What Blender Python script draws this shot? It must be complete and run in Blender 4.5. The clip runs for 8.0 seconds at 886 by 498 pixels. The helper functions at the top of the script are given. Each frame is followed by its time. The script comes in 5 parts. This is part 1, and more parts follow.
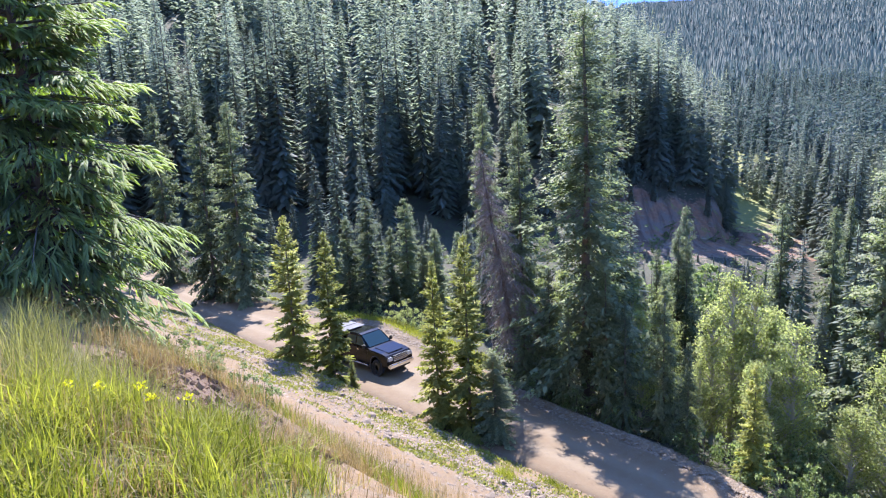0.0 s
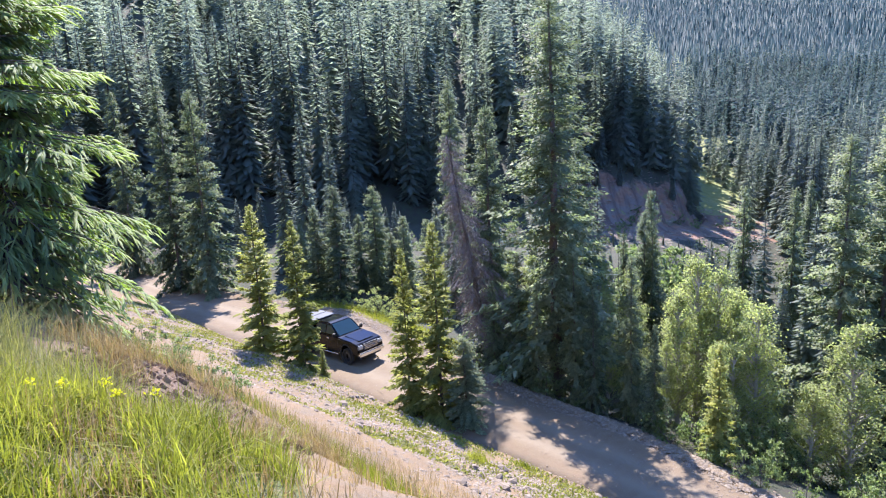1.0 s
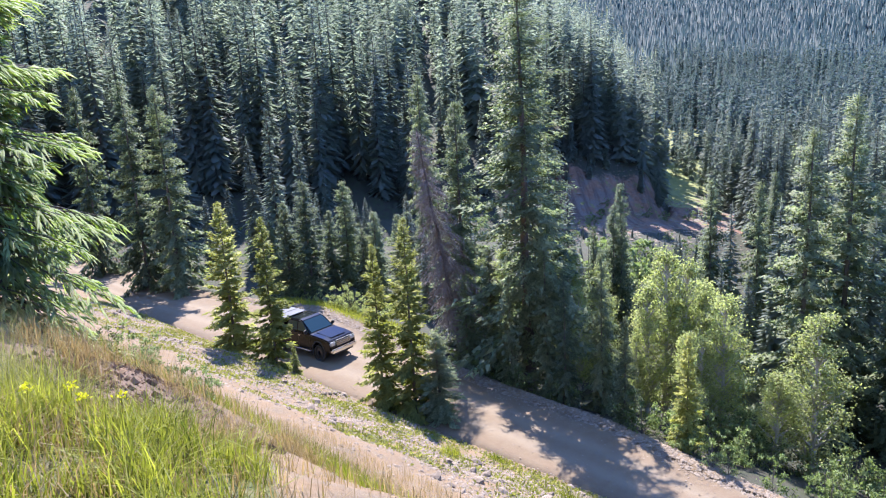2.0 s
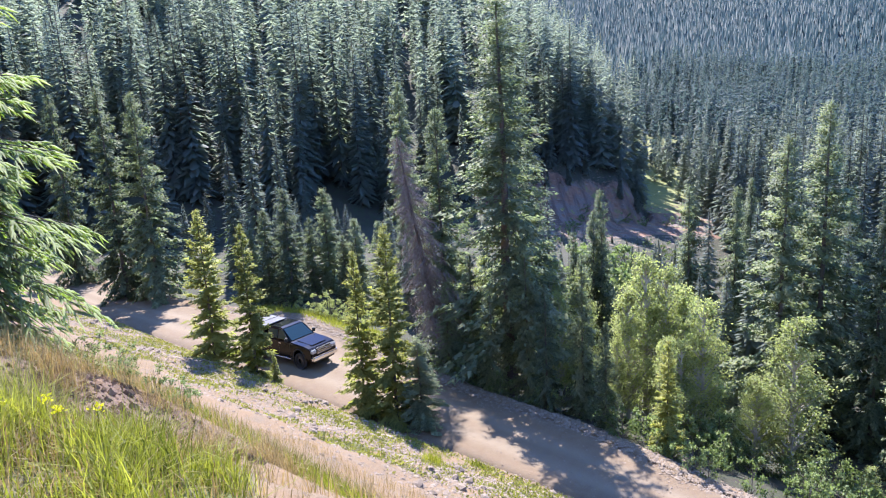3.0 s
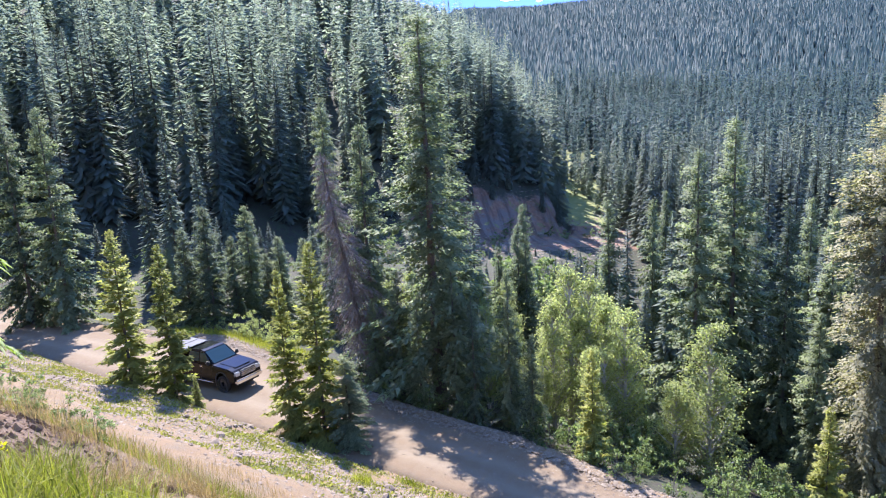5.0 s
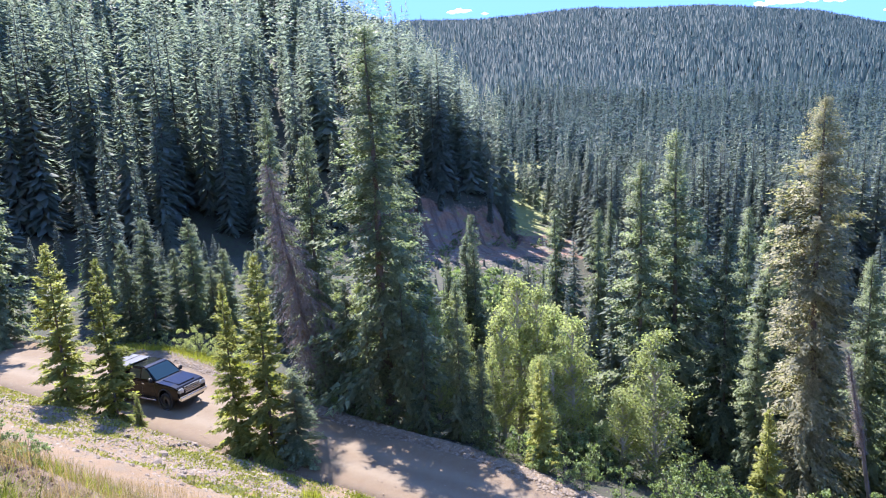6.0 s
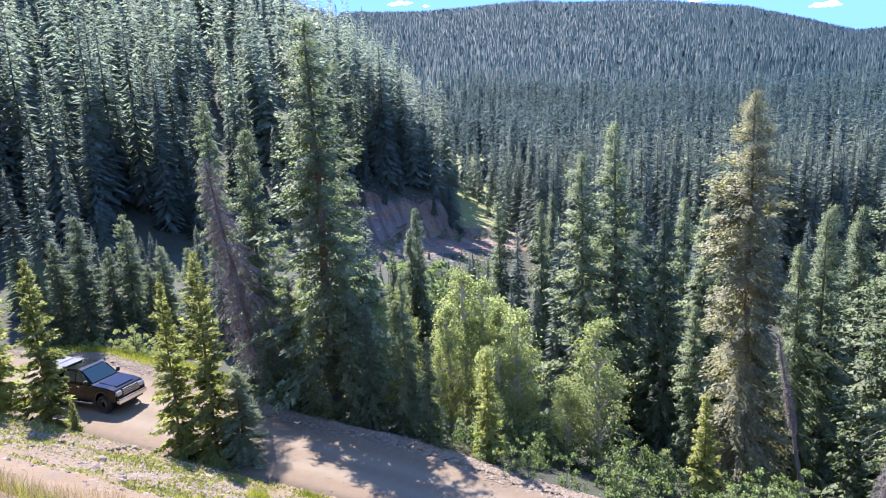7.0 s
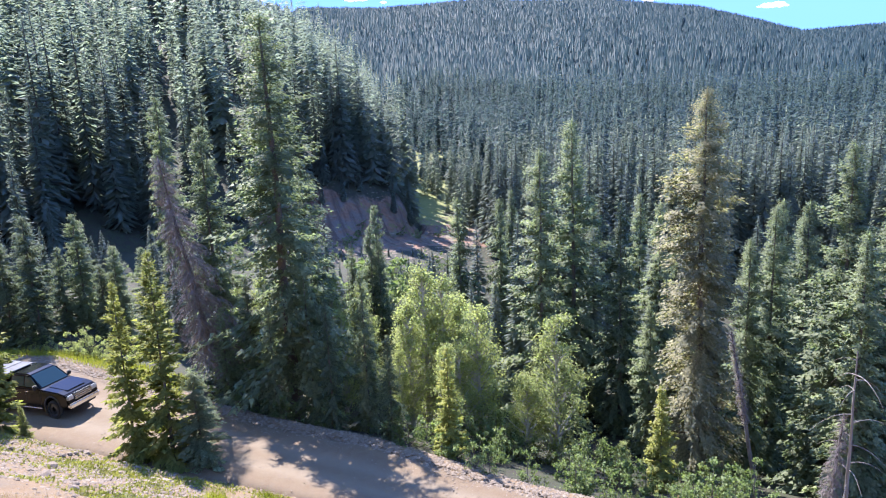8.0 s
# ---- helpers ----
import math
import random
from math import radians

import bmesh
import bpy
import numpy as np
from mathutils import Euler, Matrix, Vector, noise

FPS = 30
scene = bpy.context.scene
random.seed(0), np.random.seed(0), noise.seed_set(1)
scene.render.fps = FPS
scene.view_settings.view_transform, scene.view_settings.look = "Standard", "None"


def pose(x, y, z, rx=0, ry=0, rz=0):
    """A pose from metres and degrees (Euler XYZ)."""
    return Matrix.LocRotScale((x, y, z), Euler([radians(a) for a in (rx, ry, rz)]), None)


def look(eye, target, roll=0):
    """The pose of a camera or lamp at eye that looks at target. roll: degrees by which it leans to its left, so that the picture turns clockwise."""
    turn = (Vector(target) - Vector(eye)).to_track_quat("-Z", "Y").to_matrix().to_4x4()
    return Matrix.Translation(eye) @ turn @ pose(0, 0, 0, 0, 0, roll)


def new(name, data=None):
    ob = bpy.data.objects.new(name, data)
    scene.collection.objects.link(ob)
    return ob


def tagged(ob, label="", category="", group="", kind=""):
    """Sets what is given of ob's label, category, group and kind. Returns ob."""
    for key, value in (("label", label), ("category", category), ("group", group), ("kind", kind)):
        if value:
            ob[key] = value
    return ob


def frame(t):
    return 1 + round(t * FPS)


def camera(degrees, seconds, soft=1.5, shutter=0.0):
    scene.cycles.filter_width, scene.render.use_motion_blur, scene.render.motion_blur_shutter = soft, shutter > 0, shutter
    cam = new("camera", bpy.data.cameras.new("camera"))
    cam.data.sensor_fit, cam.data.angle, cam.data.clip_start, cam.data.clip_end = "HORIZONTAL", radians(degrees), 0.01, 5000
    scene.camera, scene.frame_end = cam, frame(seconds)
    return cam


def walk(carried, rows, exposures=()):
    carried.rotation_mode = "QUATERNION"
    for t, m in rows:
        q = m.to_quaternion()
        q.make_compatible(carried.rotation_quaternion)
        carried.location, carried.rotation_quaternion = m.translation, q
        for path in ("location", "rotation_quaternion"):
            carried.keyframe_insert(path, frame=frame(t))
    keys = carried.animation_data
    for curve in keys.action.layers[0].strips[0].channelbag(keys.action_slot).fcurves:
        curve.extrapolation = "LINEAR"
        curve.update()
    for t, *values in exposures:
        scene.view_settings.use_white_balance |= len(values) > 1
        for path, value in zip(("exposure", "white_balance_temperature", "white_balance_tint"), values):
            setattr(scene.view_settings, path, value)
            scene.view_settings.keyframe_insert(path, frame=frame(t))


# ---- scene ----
cam = camera(64.2, 8.0, soft=1.15)
# t, x, y, z, yaw, pitch, roll
ROWS = [
    (0, 0.0, 0.0, 15.0, 0.0, -11.2, 2.8),
    (0.5, 0.004, 0.0, 15.007, -1.21, -11.72, 3.05),
    (1, 0.008, 0.0, 15.013, -2.66, -12.42, 3.19),
    (1.5, 0.013, 0.0, 15.02, -3.99, -13.12, 3.29),
    (3, 0.025, 0.0, 15.039, -6.63, -12.56, 3.31),
    (3.5, 0.03, 0.0, 15.046, -7.33, -12.66, 3.31),
    (4, 0.034, 0.0, 15.052, -8.53, -12.73, 3.37),
    (4.5, 0.038, 0.0, 15.059, -10.53, -12.28, 3.32),
    (6, 0.051, 0.0, 15.078, -16.89, -11.01, 2.89),
    (6.5, 0.055, 0.0, 15.085, -18.96, -11.43, 2.85),
    (7, 0.059, 0.0, 15.092, -21.45, -11.79, 2.86),
    (7.5, 0.063, 0.0, 15.098, -23.51, -11.99, 2.78),
    (8, 0.068, 0.0, 15.105, -24.76, -12.2, 2.66),
]
walk(cam, [(t, pose(x, y, z, 90 + pitch, roll, yaw)) for t, x, y, z, yaw, pitch, roll in ROWS],
     [(0, 2.58, 6050, 18), (8, 2.58, 6050, 18)])

# ---- light ----
SUN_AZ, SUN_EL = -4.0, 46.0
world = bpy.data.worlds.new("sky")
scene.world = world
world.use_nodes = True
wn = world.node_tree
sky = wn.nodes.new("ShaderNodeTexSky")
sky.sky_type, sky.sun_disc = "NISHITA", False
sky.sun_elevation, sky.sun_rotation = radians(SUN_EL), radians(SUN_AZ)
sky.altitude, sky.air_density, sky.dust_density, sky.ozone_density = 3000.0, 0.8, 0.0, 5.0
veil = wn.nodes.new("ShaderNodeMix")
veil.data_type, veil.blend_type = "RGBA", "DARKEN"
veil.inputs[0].default_value = 1.0
veil.inputs[7].default_value = (0.48, 1.06, 3.3, 1)
wn.links.new(sky.outputs[0], veil.inputs[6])
wn.links.new(veil.outputs[2], wn.nodes["Background"].inputs[0])
wn.nodes["Background"].inputs[1].default_value = 0.15
sun_data = bpy.data.lights.new("sun", "SUN")
sun_data.energy, sun_data.angle, sun_data.color = 2.75, radians(0.55), (1.0, 0.95, 0.88)
sun = new("sun", sun_data)
sa, se = radians(SUN_AZ), radians(SUN_EL)
TO_SUN = Vector((math.sin(sa) * math.cos(se), math.cos(sa) * math.cos(se), math.sin(se)))
sun.matrix_world = look(TO_SUN * 200, (0, 0, 0))


# ---- materials ----
class Nodes:
    def __init__(self, name):
        self.mat = bpy.data.materials.new(name)
        self.mat.use_nodes = True
        self.tree = self.mat.node_tree
        self.bsdf = self.tree.nodes["Principled BSDF"]
        self.out = self.tree.nodes["Material Output"]

    def add(self, kind, **values):
        node = self.tree.nodes.new(kind)
        for key, value in values.items():
            node.inputs[key.replace("_", " ")].default_value = value
        return node

    def link(self, a, b):
        self.tree.links.new(a, b)

    def coords(self, scale=1.0):
        c = self.tree.nodes.new("ShaderNodeTexCoord")
        m = self.add("ShaderNodeMapping", Scale=(scale, scale, scale))
        self.link(c.outputs["Object"], m.inputs["Vector"])
        return m.outputs[0]

    def noise(self, scale, detail=4.0, rough=0.6):
        n = self.add("ShaderNodeTexNoise", Scale=scale, Detail=detail, Roughness=rough)
        self.link(self.coords(), n.inputs["Vector"])
        return n.outputs["Fac"]

    def ramp(self, fac, stops):
        r = self.tree.nodes.new("ShaderNodeValToRGB")
        e = r.color_ramp.elements
        while len(e) < len(stops):
            e.new(0.5)
        for el, (p, c) in zip(e, stops):
            el.position, el.color = p, (*c, 1)
        self.link(fac, r.inputs[0])
        return r.outputs[0]

    def mix(self, fac, a, b, how="MIX"):
        m = self.tree.nodes.new("ShaderNodeMix")
        m.data_type, m.blend_type = "RGBA", how
        for sock, v in ((m.inputs[0], fac), (m.inputs[6], a), (m.inputs[7], b)):
            if isinstance(v, (int, float)):
                sock.default_value = v
            elif isinstance(v, tuple):
                sock.default_value = (*v, 1)
            else:
                self.link(v, sock)
        return m.outputs[2]

    def math(self, op, a, b=0.5, clamp=False):
        m = self.tree.nodes.new("ShaderNodeMath")
        m.operation, m.use_clamp = op, clamp
        for sock, v in zip(m.inputs, (a, b)):
            if isinstance(v, (int, float)):
                sock.default_value = v
            else:
                self.link(v, sock)
        return m.outputs[0]

    def attr(self, name):
        a = self.tree.nodes.new("ShaderNodeAttribute")
        a.attribute_name = name
        return a.outputs["Fac"]

    def bump(self, height, strength=0.4, distance=0.05):
        b = self.add("ShaderNodeBump", Strength=strength, Distance=distance)
        self.link(height, b.inputs["Height"])
        self.link(b.outputs[0], self.bsdf.inputs["Normal"])

    def done(self, colour, rough=0.8, metal=0.0):
        if isinstance(colour, tuple):
            self.bsdf.inputs["Base Color"].default_value = (*colour, 1)
        else:
            self.link(colour, self.bsdf.inputs["Base Color"])
        self.bsdf.inputs["Roughness"].default_value = rough
        self.bsdf.inputs["Metallic"].default_value = metal
        return self.mat


def foliage(name, dark, light, through_part=0.35, rough=0.55, scale=0.6, glow=(1.35, 1.5, 0.9), speck=0.45):
    """Leaves and needles: colour varies by tree, by clump and by tuft; part of the light passes through."""
    n = Nodes(name)
    info = n.tree.nodes.new("ShaderNodeObjectInfo")
    geo = n.tree.nodes.new("ShaderNodeNewGeometry")
    f = n.math("MULTIPLY", n.noise(scale, 3.0), 0.55)
    f = n.math("ADD", f, n.math("MULTIPLY", geo.outputs["Random Per Island"], speck))
    f = n.math("ADD", f, 0.5 * (0.45 - speck))
    f = n.math("ADD", f, n.math("MULTIPLY", n.math("SUBTRACT", info.outputs["Random"], 0.5), 0.35))
    f = n.math("ADD", f, n.math("MULTIPLY", n.attr("tint"), 0.45), True)
    col = n.ramp(f, [(0.15, dark), (0.85, light)])
    n.done(col, rough)
    n.bsdf.inputs["Specular IOR Level"].default_value = 0.12
    tr = n.add("ShaderNodeBsdfTranslucent")
    n.link(n.mix(1.0, col, glow, "MULTIPLY"), tr.inputs["Color"])
    mx = n.add("ShaderNodeMixShader", Fac=through_part)
    n.link(n.bsdf.outputs[0], mx.inputs[1])
    n.link(tr.outputs[0], mx.inputs[2])
    n.link(mx.outputs[0], n.out.inputs[0])
    return n.mat


def plain(name, colour, rough=0.5, metal=0.0, wear=0.25, scale=8.0, coat=0.0):
    n = Nodes(name)
    k = n.noise(scale, 5.0)
    dark = tuple(c * (1 - wear) for c in colour)
    light = tuple(min(1, c * (1 + wear)) for c in colour)
    m = n.done(n.ramp(k, [(0.3, dark), (0.7, light)]), rough, metal)
    n.bsdf.inputs["Coat Weight"].default_value = coat
    n.bsdf.inputs["Coat Roughness"].default_value = 0.08
    return m


def bark(name, dark, light, scale=6.0):
    n = Nodes(name)
    c = n.coords()
    mp = n.add("ShaderNodeMapping", Scale=(1, 1, 0.18))
    n.link(c, mp.inputs["Vector"])
    tex = n.add("ShaderNodeTexNoise", Scale=scale, Detail=6.0, Roughness=0.7)
    n.link(mp.outputs[0], tex.inputs["Vector"])
    n.bump(tex.outputs["Fac"], 0.7, 0.04)
    return n.done(n.ramp(tex.outputs["Fac"], [(0.3, dark), (0.7, light)]), 0.9)


SPRUCE = foliage("spruce_needles", (0.148, 0.174, 0.150), (0.240, 0.272, 0.220), 0.60, glow=(1.35, 1.45, 1.2), speck=0.3)
SPRUCE_TALL = foliage("tall_spruce_needles", (0.082, 0.108, 0.068), (0.300, 0.330, 0.185), 0.45, glow=(1.25, 1.4, 1.0))
SPRUCE_YOUNG = foliage("young_spruce_needles", (0.135, 0.150, 0.044), (0.400, 0.390, 0.118), 0.46)
SPRUCE_NEAR = foliage("fresh_lit_spruce_needles", (0.185, 0.240, 0.138), (0.460, 0.500, 0.240), 0.66, scale=1.2)
SPRUCE_BROWN = foliage("cone_laden_needles", (0.150, 0.142, 0.088), (0.410, 0.375, 0.240), 0.4)
# Bluer, flatter needles with distance: aerial haze put into the colour.
SPRUCE_VALLEY_HAZE = foliage("hazed_valley_spruce_needles", (0.056, 0.088, 0.088), (0.100, 0.144, 0.128), 0.5, scale=0.05, glow=(1.1, 1.2, 1.1), speck=0.15)
SPRUCE_FAR_HAZE = foliage("hazed_distant_spruce_needles", (0.050, 0.094, 0.112), (0.070, 0.126, 0.148), 0.62, scale=0.03, glow=(1.0, 1.1, 1.15), speck=0.12)
ASPEN = foliage("aspen_leaves", (0.205, 0.228, 0.108), (0.440, 0.462, 0.215), 0.52, speck=0.4)
SHRUB = foliage("willow_leaves", (0.095, 0.135, 0.055), (0.250, 0.300, 0.130), 0.4)
GRASS = foliage("meadow_grass", (0.080, 0.096, 0.012), (0.310, 0.300, 0.048), 0.48, scale=0.9)
SEEDING = foliage("seeding_grass", (0.090, 0.092, 0.034), (0.290, 0.262, 0.110), 0.45, scale=0.9)
STRAW = foliage("dry_grass", (0.205, 0.152, 0.066), (0.420, 0.335, 0.180), 0.40, glow=(1.3, 1.2, 0.9))
MAT_PLANTS = foliage("low_ground_cover", (0.150, 0.150, 0.038), (0.350, 0.320, 0.095), 0.40)
DEAD_TWIG = plain("dead_grey_twigs", (0.20, 0.165, 0.145), 0.9, wear=0.35)
BARK = bark("spruce_bark", (0.060, 0.048, 0.040), (0.190, 0.160, 0.135))
BARK_PALE = bark("aspen_bark", (0.230, 0.215, 0.180), (0.560, 0.540, 0.470), 3.0)
YELLOW = foliage("yellow_petals", (0.55, 0.50, 0.02), (0.75, 0.68, 0.04), 0.3)


def stone_material():
    n = Nodes("grey_pink_stone")
    info = n.tree.nodes.new("ShaderNodeObjectInfo")
    geo = n.tree.nodes.new("ShaderNodeNewGeometry")
    f = n.math("FRACT", n.math("ADD", info.outputs["Random"], geo.outputs["Random Per Island"]), 0)
    tone = n.ramp(f, [(0.0, (0.112, 0.080, 0.053)), (0.5, (0.198, 0.145, 0.098)), (1.0, (0.305, 0.240, 0.168))])
    k = n.noise(9.0, 6.0, 0.7)
    n.bump(k, 0.5, 0.03)
    return n.done(n.mix(0.5, tone, n.ramp(k, [(0.3, (0.112, 0.083, 0.057)), (0.7, (0.268, 0.205, 0.142))])), 0.85)


STONE = stone_material()


def ground_material():
    n = Nodes("hillside_soil")
    fine, mid, broad = n.noise(14.0, 8.0, 0.75), n.noise(1.6, 6.0, 0.65), n.noise(0.16, 5.0, 0.6)
    gravel = n.mix(n.ramp(mid, [(0.46, (0, 0, 0)), (0.62, (1, 1, 1))]),
                   n.ramp(fine, [(0.25, (0.118, 0.073, 0.036)), (0.75, (0.240, 0.158, 0.080))]),
                   n.ramp(fine, [(0.25, (0.102, 0.073, 0.044)), (0.75, (0.212, 0.156, 0.094))]))
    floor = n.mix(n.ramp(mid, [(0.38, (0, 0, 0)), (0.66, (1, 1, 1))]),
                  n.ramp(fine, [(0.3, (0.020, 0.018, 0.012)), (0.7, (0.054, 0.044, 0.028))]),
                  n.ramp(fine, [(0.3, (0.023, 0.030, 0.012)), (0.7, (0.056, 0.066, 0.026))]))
    turf = n.mix(n.ramp(mid, [(0.36, (0, 0, 0)), (0.60, (1, 1, 1))]),
                 n.ramp(fine, [(0.3, (0.066, 0.051, 0.026)), (0.7, (0.153, 0.119, 0.066))]),
                 n.ramp(fine, [(0.3, (0.051, 0.064, 0.013)), (0.7, (0.138, 0.147, 0.036))]))
    meadow = n.ramp(n.math("ADD", n.math("MULTIPLY", broad, 0.5), n.math("MULTIPLY", mid, 0.5)),
                    [(0.35, (0.133, 0.153, 0.036)), (0.65, (0.254, 0.254, 0.091))])
    scar = n.mix(n.ramp(n.noise(0.35, 5.0, 0.65), [(0.44, (0, 0, 0)), (0.56, (1, 1, 1))]),
                 n.ramp(mid, [(0.3, (0.147, 0.072, 0.042)), (0.7, (0.295, 0.157, 0.095))]),
                 n.ramp(fine, [(0.3, (0.090, 0.066, 0.052)), (0.7, (0.235, 0.180, 0.145))]))
    scar = n.mix(n.ramp(n.noise(0.5, 6.0, 0.7), [(0.56, (0, 0, 0)), (0.64, (1, 1, 1))]), scar,
                 n.ramp(fine, [(0.3, (0.093, 0.102, 0.025)), (0.7, (0.264, 0.254, 0.070))]))

    fall = n.add("ShaderNodeMapping", Rotation=(0, 0, 0.27), Scale=(0.75, 0.07, 0.07))
    n.link(n.coords(), fall.inputs["Vector"])
    rill = n.add("ShaderNodeTexNoise", Scale=1.0, Detail=4.0, Roughness=0.6)
    n.link(fall.outputs[0], rill.inputs["Vector"])
    scar = n.mix(n.ramp(rill.outputs["Fac"], [(0.48, (0, 0, 0)), (0.60, (0.8, 0.8, 0.8))]), scar,
                 n.ramp(fine, [(0.3, (0.052, 0.030, 0.022)), (0.7, (0.130, 0.078, 0.054))]))

    def edge(name):
        return n.ramp(n.math("ADD", n.attr(name), n.math("MULTIPLY", n.math("SUBTRACT", mid, 0.5), 0.7)),
                      [(0.42, (0, 0, 0)), (0.58, (1, 1, 1))])
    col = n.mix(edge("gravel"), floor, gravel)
    col = n.mix(edge("turf"), col, turf)
    col = n.mix(edge("soil"), col, n.ramp(fine, [(0.3, (0.070, 0.042, 0.024)), (0.7, (0.190, 0.118, 0.070))]))
    col = n.mix(edge("meadow"), col, meadow)
    col = n.mix(edge("scar"), col, scar)
    h = n.math("ADD", n.math("MULTIPLY", fine, 0.4), mid)
    n.bump(h, 0.6, 0.12)
    return n.done(col, 0.95)


def road_material():
    n = Nodes("packed_dirt_road")
    fine, mid, broad = n.noise(18.0, 8.0, 0.75), n.noise(2.2, 6.0, 0.6), n.noise(0.25, 4.0)
    a = n.ramp(fine, [(0.25, (0.130, 0.090, 0.051)), (0.75, (0.196, 0.142, 0.083))])
    b = n.ramp(fine, [(0.25, (0.118, 0.075, 0.041)), (0.75, (0.178, 0.120, 0.068))])
    col = n.mix(n.ramp(mid, [(0.35, (0, 0, 0)), (0.65, (1, 1, 1))]), a, b)
    track = n.attr("track")
    col = n.mix(n.math("MULTIPLY", track, 0.55), col, (0.226, 0.180, 0.121))
    stones = n.add("ShaderNodeTexVoronoi", Scale=7.0)
    n.link(n.coords(), stones.inputs["Vector"])
    col = n.mix(n.ramp(n.math("MULTIPLY", n.attr("verge"), n.math("SUBTRACT", 1.0, stones.outputs["Distance"])),
                       [(0.35, (0, 0, 0)), (0.7, (0.349, 0.317, 0.250))]), col, (0.130, 0.105, 0.075))
    n.bump(n.math("ADD", n.math("MULTIPLY", fine, 0.5), mid), 0.5, 0.05)
    return n.done(col, 0.93)


GROUND, ROAD = ground_material(), road_material()


# ---- mesh helpers ----
def mesh_of(name, verts, tris, material, smooth=False, normals=None, **attributes):
    """One mesh from vertex and triangle arrays, with float attributes per vertex."""
    verts, tris = np.asarray(verts, np.float32), np.asarray(tris, np.int32)
    if normals is not None:
        # each face is wound to suit its soft normals
        a, b, c = (verts[tris[:, k]] for k in range(3))
        wrong = np.sum(np.cross(b - a, c - a) * np.asarray(normals, np.float32)[tris].sum(1), -1) < 0
        tris[wrong] = tris[wrong][:, ::-1]
    me = bpy.data.meshes.new(name)
    me.vertices.add(len(verts))
    me.vertices.foreach_set("co", verts.ravel())
    me.loops.add(tris.size)
    me.loops.foreach_set("vertex_index", tris.ravel())
    me.polygons.add(len(tris))
    me.polygons.foreach_set("loop_start", np.arange(0, tris.size, tris.shape[1], dtype=np.int32))
    me.polygons.foreach_set("use_smooth", np.full(len(tris), smooth))
    for key, value in attributes.items():
        a = me.attributes.new(key, "FLOAT", "POINT")
        a.data.foreach_set("value", np.asarray(value, np.float32))
    me.materials.append(material)
    me.update()
    me.validate()
    if normals is not None:
        me.normals_split_custom_set_from_vertices(np.asarray(normals, np.float32))
    return me


def crown_normals(v, seed=0, out=0.65, up=0.70, loose=0.12):
    """Soft needle masses: shading follows the crown's round form rather than each flat spray."""
    g = np.random.default_rng(seed)
    n = np.stack([v[:, 0], v[:, 1], 0 * v[:, 0]], -1)
    return unit(unit(n) * out + np.array([0, 0, up]) + g.normal(0, loose, v.shape))


def mesh_from_bm(name, bm, material, smooth=False):
    me = bpy.data.meshes.new(name)
    if smooth:
        for f in bm.faces:
            f.smooth = True
    if bm.calc_volume(signed=True) < 0:
        bmesh.ops.reverse_faces(bm, faces=bm.faces)
    bm.to_mesh(me)
    bm.free()
    me.materials.append(material)
    return me


def part(name, me, parent, label=""):
    ob = new(name, me)
    ob.parent = parent
    return tagged(ob, label)


def join(pieces):
    """Stacks (verts, tris) arrays into one pair."""
    vs, ts, base = [], [], 0
    for v, t in pieces:
        vs.append(v)
        ts.append(t + base)
        base += len(v)
    return np.concatenate(vs), np.concatenate(ts)


def unit(a):
    return a / np.maximum(np.linalg.norm(a, axis=-1, keepdims=True), 1e-9)


# ---- the lie of the land ----
# u: metres uphill of the road's inner edge; s: metres along the road, downhill
def road_uv(x, y):
    return -0.746 * x - 0.666 * y + 20.4, 0.666 * (x - 5) - 0.746 * (y - 25)


def from_road(u, s):
    x = 5 + 0.666 * s - 0.746 * u
    y = 25 - 0.746 * s - 0.666 * u
    return x, y


def smooth01(a):
    a = np.clip(a, 0, 1)
    return a * a * (3 - 2 * a)


def wavy(x, y, size, seed=0.0):
    """Cheap rolling noise in about -1..1."""
    a, b = x / size + seed * 1.7, y / size - seed * 2.3
    return (np.sin(a + 1.3 * np.sin(b * 0.7 + seed)) + np.sin(b * 1.1 + 1.7 * np.sin(a * 0.6 + 2 + seed))
            + 0.6 * np.sin(1.9 * a - 1.4 * b + seed) + 0.6 * np.sin(2.3 * b + 1.7 * a + 4 + seed)) / 3.2


def road_width(s):
    return np.interp(s, [-70, -46, -38, -30, -25, -18, -10, -4, 0, 3.5, 6, 9, 40], [4.5, 4.2, 4.6, 6.2, 7.8, 7.1, 5.4, 5.0, 4.8, 4.2, 3.6, 3.3, 3.2])


def spur(x, y):
    front = y - 98 - 0.28 * x
    right = (x - 47) * -0.950 + (y - 112) * 0.312
    a = 0.30 * np.maximum(front, 0) + 0.0002 * np.maximum(front, 0) ** 2
    b = 0.75 * np.maximum(right, 0)
    k = 10.0
    fade = smooth01((640 - np.hypot(x, y)) / 220)
    a = np.minimum(a, 92) * fade
    return np.minimum(a, b) - 0.25 * k * np.clip(1 - np.abs(a - b) / k, 0, 1) ** 2 * (np.minimum(a, b) > 0), front, right


